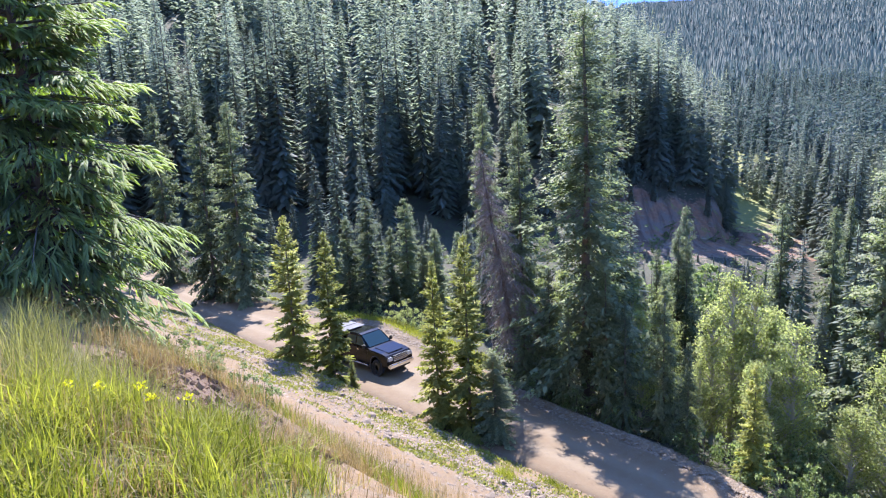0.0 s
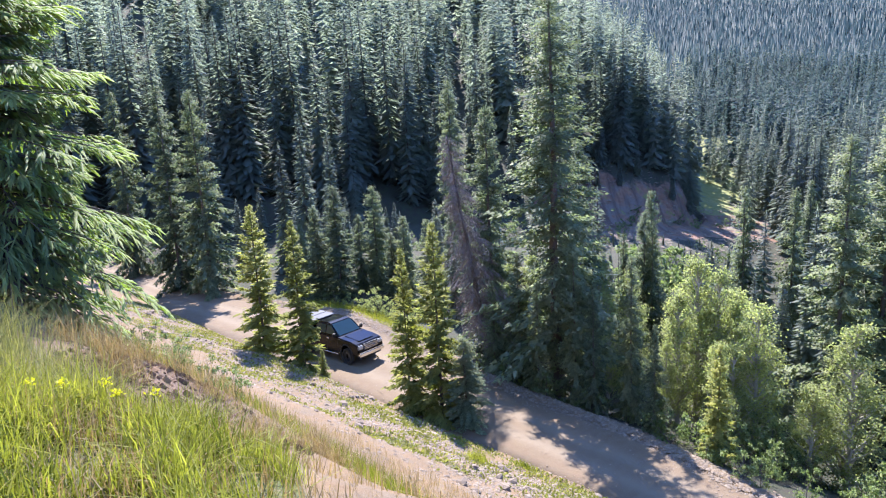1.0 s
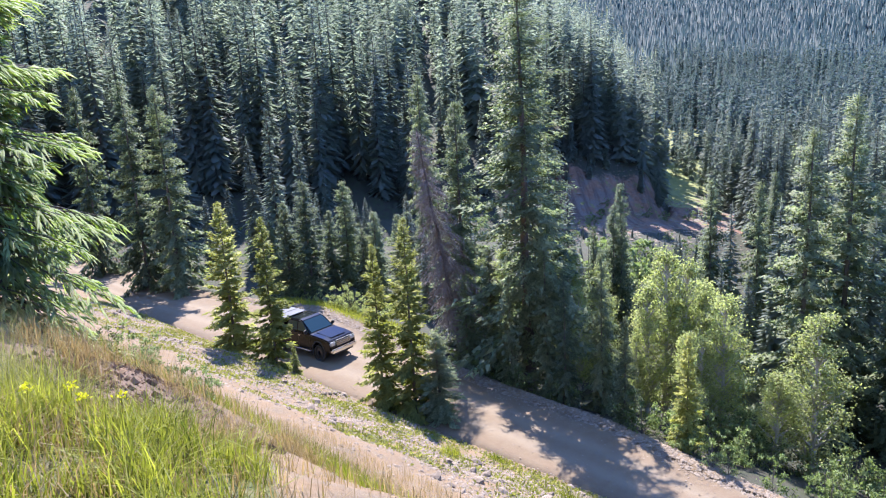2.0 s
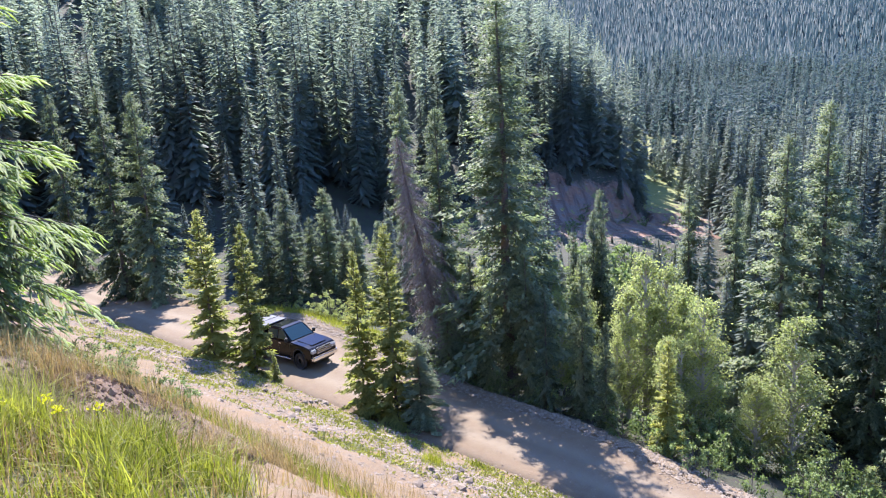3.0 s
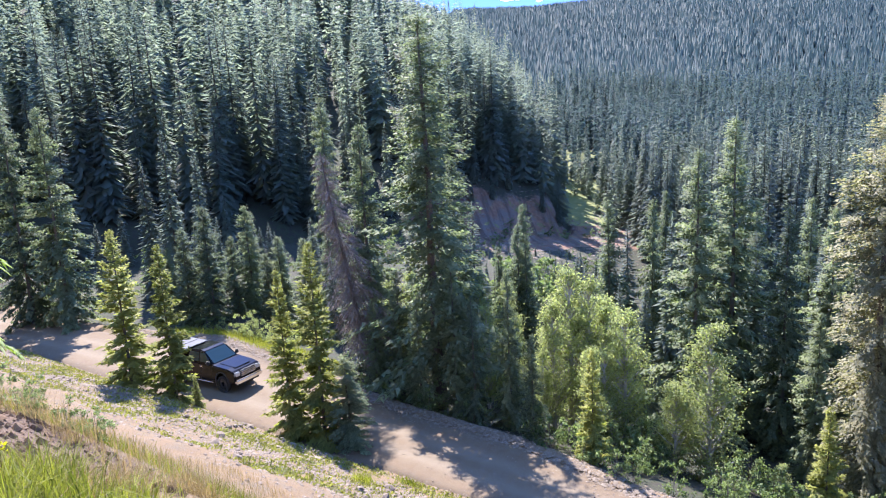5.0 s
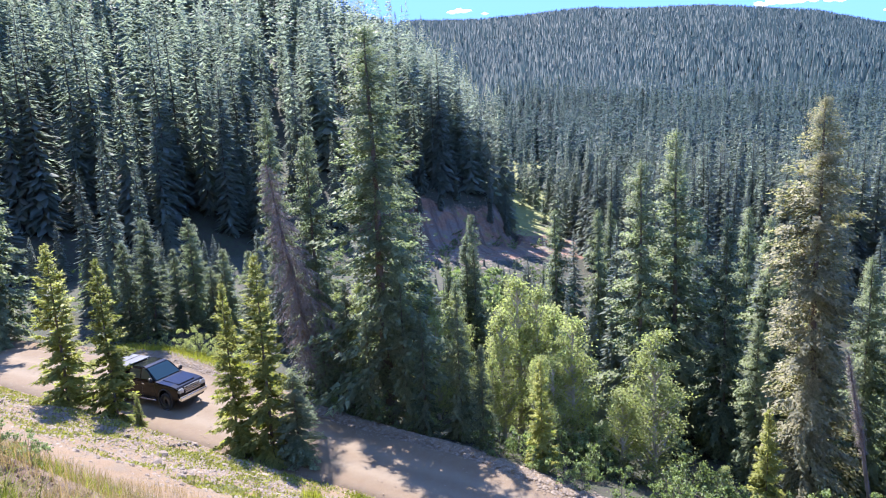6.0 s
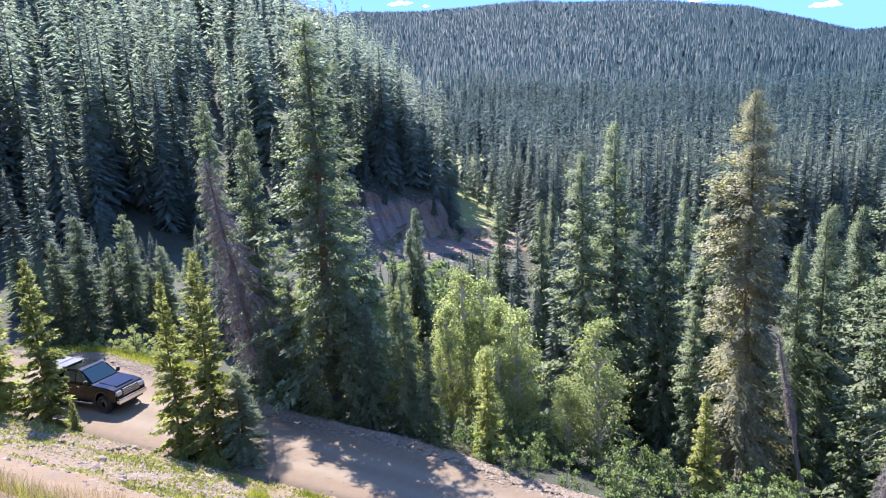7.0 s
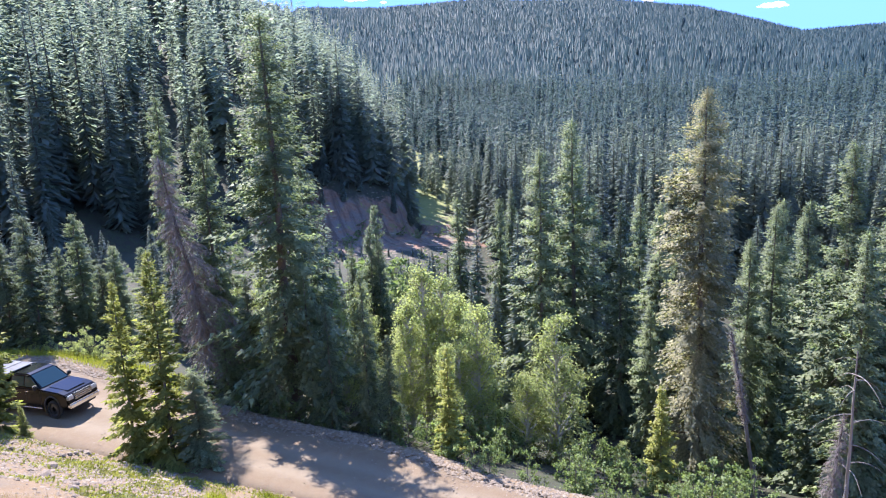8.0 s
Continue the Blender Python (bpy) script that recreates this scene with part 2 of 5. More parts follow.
def land(x, y):
    x, y = np.asarray(x, float), np.asarray(y, float)
    u, s = road_uv(x, y)
    r = np.hypot(x, y)
    az = np.degrees(np.arctan2(x, y))
    up = np.interp(u, [0, 0.5, 2, 6.5, 11, 14, 17, 18.8, 20.4, 26, 60, 400], [0, 0.15, 1.3, 3.5, 6.2, 8.8, 11.8, 12.85, 13.4, 16, 38, 150])
    near = up + smooth01(u / 2) * (0.13 * wavy(x, y, 0.9, 1) + 0.22 * wavy(x, y, 2.7, 2))
    e = np.maximum(-u - road_width(s), 0)
    fall = np.interp(s, [-60, -40, -25, -15, -8, 0, 20, 60], [0.06, 0.09, 0.12, 0.20, 0.35, 0.42, 0.45, 0.4])
    below = -fall * e + 0.18 * np.exp(-((e - 0.7) / 0.6) ** 2) + smooth01(e / 4) * 0.35 * wavy(x, y, 3.1, 3)
    floor = -4 - 6.0 * smooth01((x + 10) / 60) + 0.6 * wavy(x, y, 14, 5)
    k = 3.0
    below = np.maximum(below, floor) + 0.25 * k * np.clip(1 - np.abs(below - floor) / k, 0, 1) ** 2 * (e > 1)
    near = near - 0.22 * np.exp(-(((x + 1.75) / 0.35) ** 2 + ((y - 7.0) / 0.7) ** 2)) + 0.10 * smooth01((u - 16) / 2) * wavy(x, y, 0.45, 4)
    z = np.where(u > 0, near, np.where(e > 0, below, 0.0))
    hill, front, right = spur(x, y)
    cut = np.interp(x, [-90, -45, -30, 0, 22, 30, 44, 52], [2, 2, 3, 1.5, 2.5, 7, 6.5, 0])
    run = 2.5 + 0.5 * cut + 11 * smooth01((x - 20) / 8)
    bank = cut * smooth01((front + 3 * smooth01((x - 20) / 8)) / run) * smooth01(right / 4)
    bank = bank + 0.45 * wavy(x, y, 1.9, 21) * smooth01((x - 20) / 6) * smooth01((54 - x) / 6) * smooth01((front + 8) / 6) * smooth01((16 - front) / 5)
    z = z + (hill + bank + 0.05 * np.clip(r - 150, 0, 250)) * (u < 0)
    # the far mountain, beyond the wooded valley
    crest = np.interp(az, [-180, 4, 14, 20, 29, 37, 44, 48, 51, 60, 75, 90, 180], [0, 0, 152, 153, 158, 142, 125, 104, 84, 76, 70, 40, 0])
    rise = smooth01((r - 330) / 800) * 0.55 + 0.45 * np.clip((r - 330) / 800, 0, 1)
    z = z + ((crest - 12) * rise + np.clip((r - 300) / 300, 0, 1) * 5 * wavy(x, y, 70, 7)) * (u < 0)
    z = z - 15 * np.exp(-((r - 520) / 70) ** 2) * smooth01((az - 28) / 10) * (u < 0)
    return z


# grassy openings in the wood beside the stream: x, y, radius
CLEARINGS = ((99.0, 225.0, 13.0), (62.0, 143.0, 6.0), (58.0, 124.0, 3.0))


def in_clearing(x, y, grow=1.0, ahead=0.0):
    """Whether a place lies in an opening, or up to so many metres before it down the valley."""
    a, d = np.arctan2(x, y), np.hypot(x, y)
    hit = np.zeros(np.shape(x), bool)
    for cx, cy, r in CLEARINGS:
        off = (a - math.atan2(cx, cy)) * d
        back = d - math.hypot(cx, cy)
        hit |= (np.abs(off) < r * grow * (0.5 if ahead else 1.0)) & (back < r * grow) & (back > -r * grow - ahead)
    return hit


def land1(x, y):
    return float(land(np.array([x]), np.array([y]))[0])


def bare_soil(x, y):
    """Crumbling earth at the lip of the near bank."""
    heap = ((-1.85, 6.9, 0.6, 1.0, 1.3), (-2.75, 6.9, 0.7, 0.7, 1.2), (-3.5, 7.1, 0.7, 0.5, 1.0), (-2.2, 6.0, 0.5, 0.4, 0.8), (-2.4, 6.6, 1.1, 0.8, 0.7))
    return np.clip(sum(k * np.exp(-(((x - a) / p) ** 2 + ((y - b) / q) ** 2)) for a, b, p, q, k in heap), 0, 1)


def build_ground():
    az = np.concatenate([np.arange(-180, -46, 4.0), np.arange(-46, -36, 1.0), np.arange(-36, 62, 0.34), np.arange(62, 72, 1.0), np.arange(72, 180, 4.0)])
    r = [0.25]
    while r[-1] < 4500:
        a = r[-1]
        r.append(a * (1.05 if a < 4 else 1.022 if a < 14 else 1.012 if a < 62 else 1.03))
    r = np.array(r)
    A, R = np.meshgrid(np.radians(az), r)
    x, y = R * np.sin(A), R * np.cos(A)
    z = land(x, y)
    u, s = road_uv(x, y)
    inside = (u < 0) & (-u < road_width(s))
    z = z - 0.10 * inside
    na, nr = len(az), len(r)
    idx = np.arange(na * nr).reshape(nr, na)
    nxt = np.roll(idx, -1, axis=1)
    quads = np.stack([idx[:-1], idx[1:], nxt[1:], nxt[:-1]], -1).reshape(-1, 4)[:, ::-1]
    verts = np.stack([x, y, z], -1).reshape(-1, 3)
    verts = np.vstack([verts, [[0, 0, land1(0, 0)]]])
    centre = np.full((na, 3), na * nr)
    centre[:, 0], centre[:, 1] = nxt[0], idx[0]
    quads = np.concatenate([np.stack([quads[:, 0], quads[:, 1], quads[:, 2]], -1), np.stack([quads[:, 0], quads[:, 2], quads[:, 3]], -1), centre[:, [1, 0, 2]]])
    me_gravel = smooth01((u + road_width(s) + 1.7) / 1.3) * (1 - smooth01((u - 17.0) / 0.8)) * (s > -75)
    foot = y - 98 - 0.28 * x
    me_gravel = np.maximum(me_gravel, 0.36 * smooth01((foot + 4) / 2) * smooth01((5 - foot) / 3) * (x < -16) * (x > -60))
    turf = smooth01((u - 16.9) / 0.8) * (np.hypot(x, y) < 60) * np.where(y > 0, smooth01((-9 - np.degrees(np.arctan2(x, y))) / 5), 1)
    turf = np.maximum(turf, 0.58 * (wavy(x, y, 1.0, 9) + 0.4 * wavy(x, y, 0.35, 14) > 0.1 + 0.075 * np.abs(u - 3.0)) * (u > 0.3) * (u < 8))
    me_gravel = np.maximum(me_gravel, (u > 16.5) * (np.hypot(x, y) < 60) * (1 - turf))
    soil = bare_soil(x, y)
    hill, front, right = spur(x, y)
    scar = np.maximum(smooth01((front + 14 + 4 * wavy(x, y, 5, 2)) / 4) * smooth01((9 + 3 * wavy(x, y, 6, 3) - front) / 4) * (x > 18) * (x < 63 + 2 * wavy(x, y, 4, 7)),
                      0.30 * smooth01((front - 1) / 2) * smooth01((7 - front) / 3) * (x < 24) * (x > -14))
    dist = np.hypot(x, y)
    azd = np.degrees(np.arctan2(x, y))
    open_grass = in_clearing(x, y, 1.2)
    meadow = smooth01((right + 12 + 5 * wavy(x, y, 11, 4)) / 4) * smooth01((2 - right) / 4) * (dist > 128) * (dist < 420)
    meadow = np.maximum(meadow, (u < 0) * (wavy(x, y, 60, 12) > 0.72) * (dist > 600) * 0.8)
    meadow = np.maximum(meadow, open_grass * 1.0)
    pad = lambda m: np.append(np.asarray(m, float).ravel(), 0.5)
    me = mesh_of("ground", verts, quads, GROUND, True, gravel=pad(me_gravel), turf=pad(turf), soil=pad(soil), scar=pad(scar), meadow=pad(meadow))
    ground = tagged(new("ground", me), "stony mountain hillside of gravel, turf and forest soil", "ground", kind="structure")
    # the dirt road
    ss = np.arange(-75, 45, 0.35)
    vv = np.linspace(-0.35, 1.06, 34)
    S, V = np.meshgrid(ss, vv)
    w = road_width(S)
    U = -V * w
    X, Y = from_road(U, S)
    rut = -0.035 * (np.exp(-((V - 0.33) / 0.06) ** 2) + np.exp(-((V - 0.62) / 0.06) ** 2))
    edge = smooth01((V + 0.05) / 0.12) * smooth01((1.03 - V) / 0.08)
    Z = 0.03 + rut + 0.03 * wavy(X, Y, 1.1, 3) - 0.35 * (1 - edge)
    idx = np.arange(S.size).reshape(S.shape)
    quads = np.stack([idx[:-1, :-1], idx[1:, :-1], idx[1:, 1:], idx[:-1, 1:]], -1).reshape(-1, 4)[:, ::-1]
    track = np.exp(-((V - 0.33) / 0.1) ** 2) + np.exp(-((V - 0.62) / 0.1) ** 2)
    verge = smooth01((V - 0.75) / 0.15) + smooth01((0.18 - V) / 0.12)
    me = mesh_of("road", np.stack([X, Y, Z], -1).reshape(-1, 3), quads, ROAD, True, track=track.ravel(), verge=verge.ravel())
    tagged(new("road", me), "packed pale dirt mountain road with stony verges", "road", kind="structure")
    return ground


ground = build_ground()


# ---- trees ----
def tufts(base, way, side, length, width, droop=0.0):
    """Single pointed triangles, wide at the foot: small hanging tufts of needles."""
    tip = base + way * length[:, None]
    tip[:, 2] -= droop * length
    s = side * (width * 0.5)[:, None]
    v = np.stack([base - s, base + s, tip], 1).reshape(-1, 3)
    return v, np.arange(len(v)).reshape(-1, 3)


def diamonds(base, way, side, length, width, droop=0.0):
    """Flat leaf-like diamonds: base, two flanks, tip. Arrays of n rows."""
    n = len(base)
    mid = base + way * (length * 0.45)[:, None]
    tip = base + way * length[:, None]
    mid[:, 2] -= droop * length * 0.25
    tip[:, 2] -= droop * length
    s = side * (width * 0.5)[:, None]
    v = np.stack([base, mid + s, tip, mid - s], 1).reshape(-1, 3)
    i = np.arange(n)[:, None] * 4
    t = np.concatenate([i + [0, 1, 2], i + [0, 2, 3]], 0)
    return v, t


def spruce_crown(seed, whorls, per, shoots, fingers=3, height=1.0, radius=0.14, low=0.06, power=0.85, droop=0.35, rise=0.5, fat=0.3, ragged=0.25, curl=0.0, jitter=0.5, shape=None, size=1.0, shoulder=0.0):
    """Needle crown of a spruce: whorls of drooping limbs that bear flat sprays of shoots."""
    g = np.random.default_rng(seed)
    f = low + (1 - low) * (np.repeat(np.arange(whorls), per) + g.uniform(-0.35, 0.35, whorls * per)) / whorls
    f = np.clip(f, low, 0.995)
    nb = len(f)
    az = g.uniform(0, 2 * np.pi, nb)
    L = radius * ((1 - f) ** power) * g.uniform(1 - ragged, 1 + ragged, nb) * np.clip((f - low) / 0.12 + 0.55, 0, 1) + 0.006
    if shoulder:
        L = radius * np.minimum((1 - f) / shoulder, 1) ** 0.8 * (0.75 + 0.25 * np.minimum(1.6 * (1 - f), 1)) * g.uniform(1 - ragged, 1 + ragged, nb) + 0.006
    L *= 1 + ragged * 0.5 * np.sin(3 * az + seed + 9 * f)
    out = np.stack([np.cos(az), np.sin(az), 0 * az], -1)
    lat = np.stack([-np.sin(az), np.cos(az), 0 * az], -1)
    slope = rise * (f - 0.45) * 1.6 - droop * 0.4
    T_ = 0.12 + 0.88 * ((np.arange(shoots)[None, :] + g.uniform(0, 1, (nb, shoots))) / shoots) ** 0.8
    lay = shape or tufts
    LL = L[:, None]
    p = out[:, None, :] * (T_ * LL)[..., None]
    p[..., 2] = f[:, None] * 1.0 + LL * (slope[:, None] * T_ - droop * 0.35 * T_ ** 2 + curl * T_ ** 3)
    V, F = [], []
    for j in range(fingers):
        ang = (j - (fingers - 1) / 2) * (1.0 if fingers > 1 else 0) + g.uniform(-jitter, jitter, (nb, shoots))
        flip = np.where(np.arange(shoots) % 2, 1, -1)[None, :] * 0.35
        a = ang + flip
        way = out[:, None, :] * np.cos(a)[..., None] + lat[:, None, :] * np.sin(a)[..., None]
        way[..., 2] += slope[:, None] * 0.5 - g.uniform(0.0, 0.55, (nb, shoots)) * droop + curl * 0.5 * T_
        way = unit(way)
        side = unit(np.cross(way, np.array([0, 0, 1.0]) + g.normal(0, 0.7, (nb, shoots, 3))))
        ln = size * (LL * (0.34 - 0.14 * T_) * g.uniform(0.6, 1.4, (nb, shoots)) + 0.006)
        v, tr = lay((p + g.normal(0, 0.006, p.shape)).reshape(-1, 3), way.reshape(-1, 3), side.reshape(-1, 3), ln.ravel(), (ln * fat).ravel(), droop * 0.5)
        V.append(v)
        F.append(tr)
    # leader
    v, tr = diamonds(np.array([[0, 0, 0.955]] * 2), np.array([[0, 0, 1.0]] * 2), np.array([[1.0, 0, 0], [0, 1.0, 0]]), np.array([0.05, 0.05]), np.array([0.008, 0.008]))
    V.append(v)
    F.append(tr)
    return join(list(zip(V, F)))


def fir_crown(seed, tiers, per, radius=0.12, low=0.03, power=0.8, droop=0.55, ragged=0.35, cover=1.25, lumps=0.12):
    """Conifer crown of height 1: tiers of single roofed boughs, each broad past its middle, with gaps between.
    Returns vertices, triangles and soft normals."""
    g = np.random.default_rng(seed)
    i, j = np.repeat(np.arange(tiers), per), np.tile(np.arange(per), tiers)
    n = len(i)
    f = np.clip(low + (1 - low) * (np.maximum(i + g.uniform(-1.1, 1.1, n), 0) / tiers) ** 0.92, low, 0.99)
    az = 2 * np.pi * (j + 0.5 * (i % 2) + g.uniform(-0.4, 0.4, n)) / per
    L = radius * (1 - f) ** power * g.uniform(1 - ragged, 1 + 0.6 * ragged, n) * np.clip((f - low) / 0.10 + 0.6, 0, 1) + 0.006
    L *= 1 + lumps * np.sin(2 * az + 13 * f + seed) * np.sin(31 * f + 2 * seed)
    L *= np.where(g.uniform(0, 1, n) < 0.12, 1.25, 1.0)
    out = np.stack([np.cos(az), np.sin(az), 0 * az], -1)
    lat = np.stack([-np.sin(az), np.cos(az), 0 * az], -1)
    up = np.array([0, 0, 1.0])
    tilt = (0.75 * f - 0.55) * droop * 1.4 + g.normal(0, 0.14, n)
    w = cover * np.pi * L / per * g.uniform(0.7, 1.3, n)
    base = up * f[:, None]
    mid = base + out * (0.62 * L)[:, None] + up * (0.62 * L * tilt)[:, None]
    tip = base + out * L[:, None] + up * (L * (tilt - 0.30 * droop))[:, None]
    drop = up * (w * g.uniform(0.35, 0.9, n))[:, None]
    v = np.stack([base, mid + lat * w[:, None] - drop, tip, mid - lat * w[:, None] - drop], 1)
    lean = g.normal(0, 0.28, (n, 1, 3))
    nr = np.stack([up * 0.8 + out * 0.3, up * 0.6 + lat * 0.6 + out * 0.3, up * 0.8 + out * 0.5, up * 0.6 - lat * 0.6 + out * 0.3], 1) + lean
    k = np.arange(n)[:, None] * 4
    t = np.concatenate([k + [0, 1, 2], k + [0, 2, 3]], 0)
    lv, lt = tufts(np.array([[0, 0, 0.94]] * 2), np.array([[0, 0, 1.0]] * 2), np.array([[1.0, 0, 0], [0, 1.0, 0]]), np.array([0.06, 0.06]), np.array([0.011, 0.011]))
    v, t = join([(v.reshape(-1, 3), t), (lv, lt)])
    return v, t, np.concatenate([unit(nr).reshape(-1, 3), np.tile([0.0, -0.4, 0.9], (len(lv), 1))])


def cone_trunk(r0, r1, h, sides=8, lean=(0, 0), rings=5, seed=0):
    g = np.random.default_rng(seed)
    vs, ts = [], []
    for k in range(rings + 1):
        f = k / rings
        rr = r0 + (r1 - r0) * f + (0.35 * r0 if k == 0 else 0)
        c = np.array([lean[0] * f + g.normal(0, 0.15) * r0 * (0 < k), lean[1] * f + g.normal(0, 0.15) * r0 * (0 < k), h * f])
        a = np.linspace(0, 2 * np.pi, sides, endpoint=False)
        vs.append(np.stack([c[0] + rr * np.cos(a), c[1] + rr * np.sin(a), np.full(sides, c[2])], -1))
    for k in range(rings):
        for j in range(sides):
            a, b = k * sides + j, k * sides + (j + 1) % sides
            ts += [(a, b, b + sides), (a, b + sides, a + sides)]
    return np.concatenate(vs), np.array(ts)


def make_spruce_kind(name, seed, material, girth=0.011, up=0.66, grow=spruce_crown, **k):
    v, t, *soft = grow(seed, **k)
    crown = mesh_of(name + "_crown", v, t, material, True, soft[0] if soft else crown_normals(v, seed, 0.6, up))
    tv, tt = cone_trunk(girth, 0.0015, 0.97, 8, seed=seed)
    trunk = mesh_of(name + "_trunk", tv, tt, BARK, True)
    return trunk, crown


TALL = [make_spruce_kind("tall_spruce", 11 + i, SPRUCE_TALL, up=0.8, whorls=40, per=8, shoots=30, fingers=2, size=0.42, radius=rd, power=pw, low=0.04, droop=dr, ragged=0.45, rise=0.7, curl=0.15, fat=0.72)
        for i, (rd, pw, dr) in enumerate(((0.125, 0.66, 0.40), (0.115, 0.62, 0.5), (0.130, 0.68, 0.35)))]
YOUNG = [make_spruce_kind("young_spruce", 31 + i, SPRUCE_YOUNG, up=1.0, whorls=30, per=8, shoots=10, radius=0.155, power=0.75, low=0.03, droop=0.2, rise=0.8, curl=0.25, ragged=0.3, fat=0.42)
         for i in range(3)]
BARE = [make_spruce_kind("tall_spruce", 41, SPRUCE_TALL, 0.013, 0.8, whorls=38, per=9, shoots=46, fingers=2, size=0.36, radius=0.112, power=0.60, low=0.13, droop=0.5, ragged=0.5, rise=0.7, curl=0.15, fat=0.5)]
BROWN = [make_spruce_kind("cone_spruce", 51, SPRUCE_BROWN, up=0.8, whorls=50, per=9, shoots=58, fingers=2, size=0.32, radius=0.080, shoulder=0.24, low=0.03, droop=0.45, ragged=0.36, rise=0.6, curl=0.1, fat=0.5)]
MID = [make_spruce_kind("slope_spruce", 61 + i, SPRUCE, 0.008, grow=fir_crown, tiers=64, per=12, cover=0.62, radius=rd, power=pw, droop=dr)
       for i, (rd, pw, dr) in enumerate(((0.104, 0.66, 0.6), (0.118, 0.74, 0.5), (0.088, 0.62, 0.7), (0.112, 0.78, 0.55)))]


def plant_tree(kind, name, x, y, height, label, group, turn=0.0, wide=1.0, sink=0.15, lean=0.0, category="spruce tree"):
    root = new(name)
    part("trunk", kind[0], root)
    part("crown", kind[1], root)
    if len(kind) > 2:
        tagged(part("branchwork", kind[2], root), kind="stuff")
    root.matrix_world = pose(x, y, land1(x, y) - sink, lean, 0, turn) @ Matrix.Diagonal((height * wide, height * wide, height, 1))
    return tagged(root, label, category, group)


dice = random.Random(5)
# spruces at the road's inner edge
for x, y, h, w, k in ((-8.9, 37.6, 8.6, 1.0, 0), (-6.5, 35.9, 8.4, 0.85, 1), (-0.9, 32.2, 8.3, 0.75, 2), (0.6, 31.2, 9.6, 0.8, 0)):
    plant_tree(YOUNG[k], "young_spruce", x, y, h, "young yellow-green spruce on the bank beside the dirt road", "young spruces along the road", 97 * k, w)
plant_tree(TALL[1], "young_spruce", 1.7, 30.2, 4.4, "dense dark small spruce at the road's edge", "young spruces along the road", 20, 2.0)
plant_tree(YOUNG[1], "spruce_sapling", -5.2, 33.7, 1.7, "tiny spruce sapling on the stony bank", "saplings", 40, 1.2)
plant_tree(YOUNG[2], "spruce_sapling", 11.9, 26.5, 5.4, "slim yellow-green spruce sapling below the road", "saplings", 40, 0.8)
# tall spruces past the road
plant_tree(BARE[0], "tall_spruce", 7.0, 35.4, 21.0, "very tall dark spruce with a bare lower trunk beside the road", "tall spruces in the ravine", 30, 1.2)
for x, y, h, w, k in ((4.3, 41.8, 15.2, 1.0, 0), (9.6, 41.0, 15.0, 1.0, 1), (13.0, 43.5, 10.2, 0.8, 2), (4.0, 75.0, 19.0, 0.9, 1),
                      (24.0, 38.0, 18.8, 1.0, 0), (28.6, 41.0, 21.6, 1.0, 2), (28.8, 35.9, 16.2, 0.9, 0), (34.6, 38.8, 16.4, 0.9, 1), (22.5, 47.0, 15.0, 0.8, 1)):
    plant_tree(TALL[k], "tall_spruce", x, y, h, "tall dark green spruce below the road", "tall spruces in the ravine", 55 * k + 31 * x, w)
for x, y, h, w, k in ((33.7, 28.3, 16.5, 1.0, 2), (37.1, 28.8, 17.3, 0.9, 0), (29.9, 26.6, 14.2, 0.8, 1), (31.0, 21.9, 18.4, 1.0, 2), (28.2, 19.0, 13.4, 1.0, 0), (32.3, 23.6, 13.8, 1.0, 1),
                      (33.5, 21.3, 17.3, 1.0, 2), (42.0, 33.0, 16.0, 1.0, 1), (14.5, 44.0, 12.0, 0.9, 0), (38.0, 45.0, 16.5, 0.9, 2), (46.0, 38.0, 16.5, 1.0, 1), (17.0, 50.0, 13.0, 0.8, 1)):
    plant_tree(TALL[k], "tall_spruce", x, y, h, "tall dark green spruce below the road", "tall spruces in the ravine", 55 * k + 31 * x, w)
for s_, e_, h, w, k in ((-8.2, 2.2, 7.5, 0.9, 0), (-6.2, 1.4, 6.2, 0.9, 1), (-4.6, 2.4, 9.0, 0.8, 2), (-2.8, 1.5, 6.8, 0.8, 0), (-1.4, 2.6, 8.4, 0.8, 1), (0.4, 1.7, 5.4, 0.9, 2), (-9.8, 1.8, 5.6, 1.0, 2)):
    x, y = from_road(-(float(road_width(s_)) + e_), s_)
    plant_tree(TALL[k], "spruce", x, y, h, "slender dark spruce at the road's outer verge", "spruces along the verge", 71 * h, w)
plant_tree(BROWN[0], "tall_spruce", 25.4, 25.5, 20.3, "tall brownish spruce laden with cones", "tall spruces in the ravine", 0, 1.0)
# trees past the bend
for x, y, h, w, k in ((-17.3, 57.5, 16.5, 1.0, 2), (-20.3, 58.9, 17.2, 0.9, 0), (-26.3, 65.0, 17.0, 0.8, 1), (-6.4, 54.7, 9.2, 1.3, 0), (-8.2, 55.6, 7.6, 1.4, 1),
                      (-3.6, 57.9, 9.0, 1.3, 1), (-4.8, 56.5, 6.6, 1.3, 2), (-1.2, 55.0, 6.8, 1.4, 0), (0.6, 52.0, 7.2, 1.3, 2), (-9.6, 57.0, 6.0, 1.4, 2), (-2.2, 54.6, 5.4, 1.4, 1), (2.6, 55.0, 7.5, 1.2, 0)):
    plant_tree(TALL[k % 3], "spruce", x, y, h, "dark spruce beyond the bend of the road", "spruces past the bend", 70 * k + 13 * x, w)


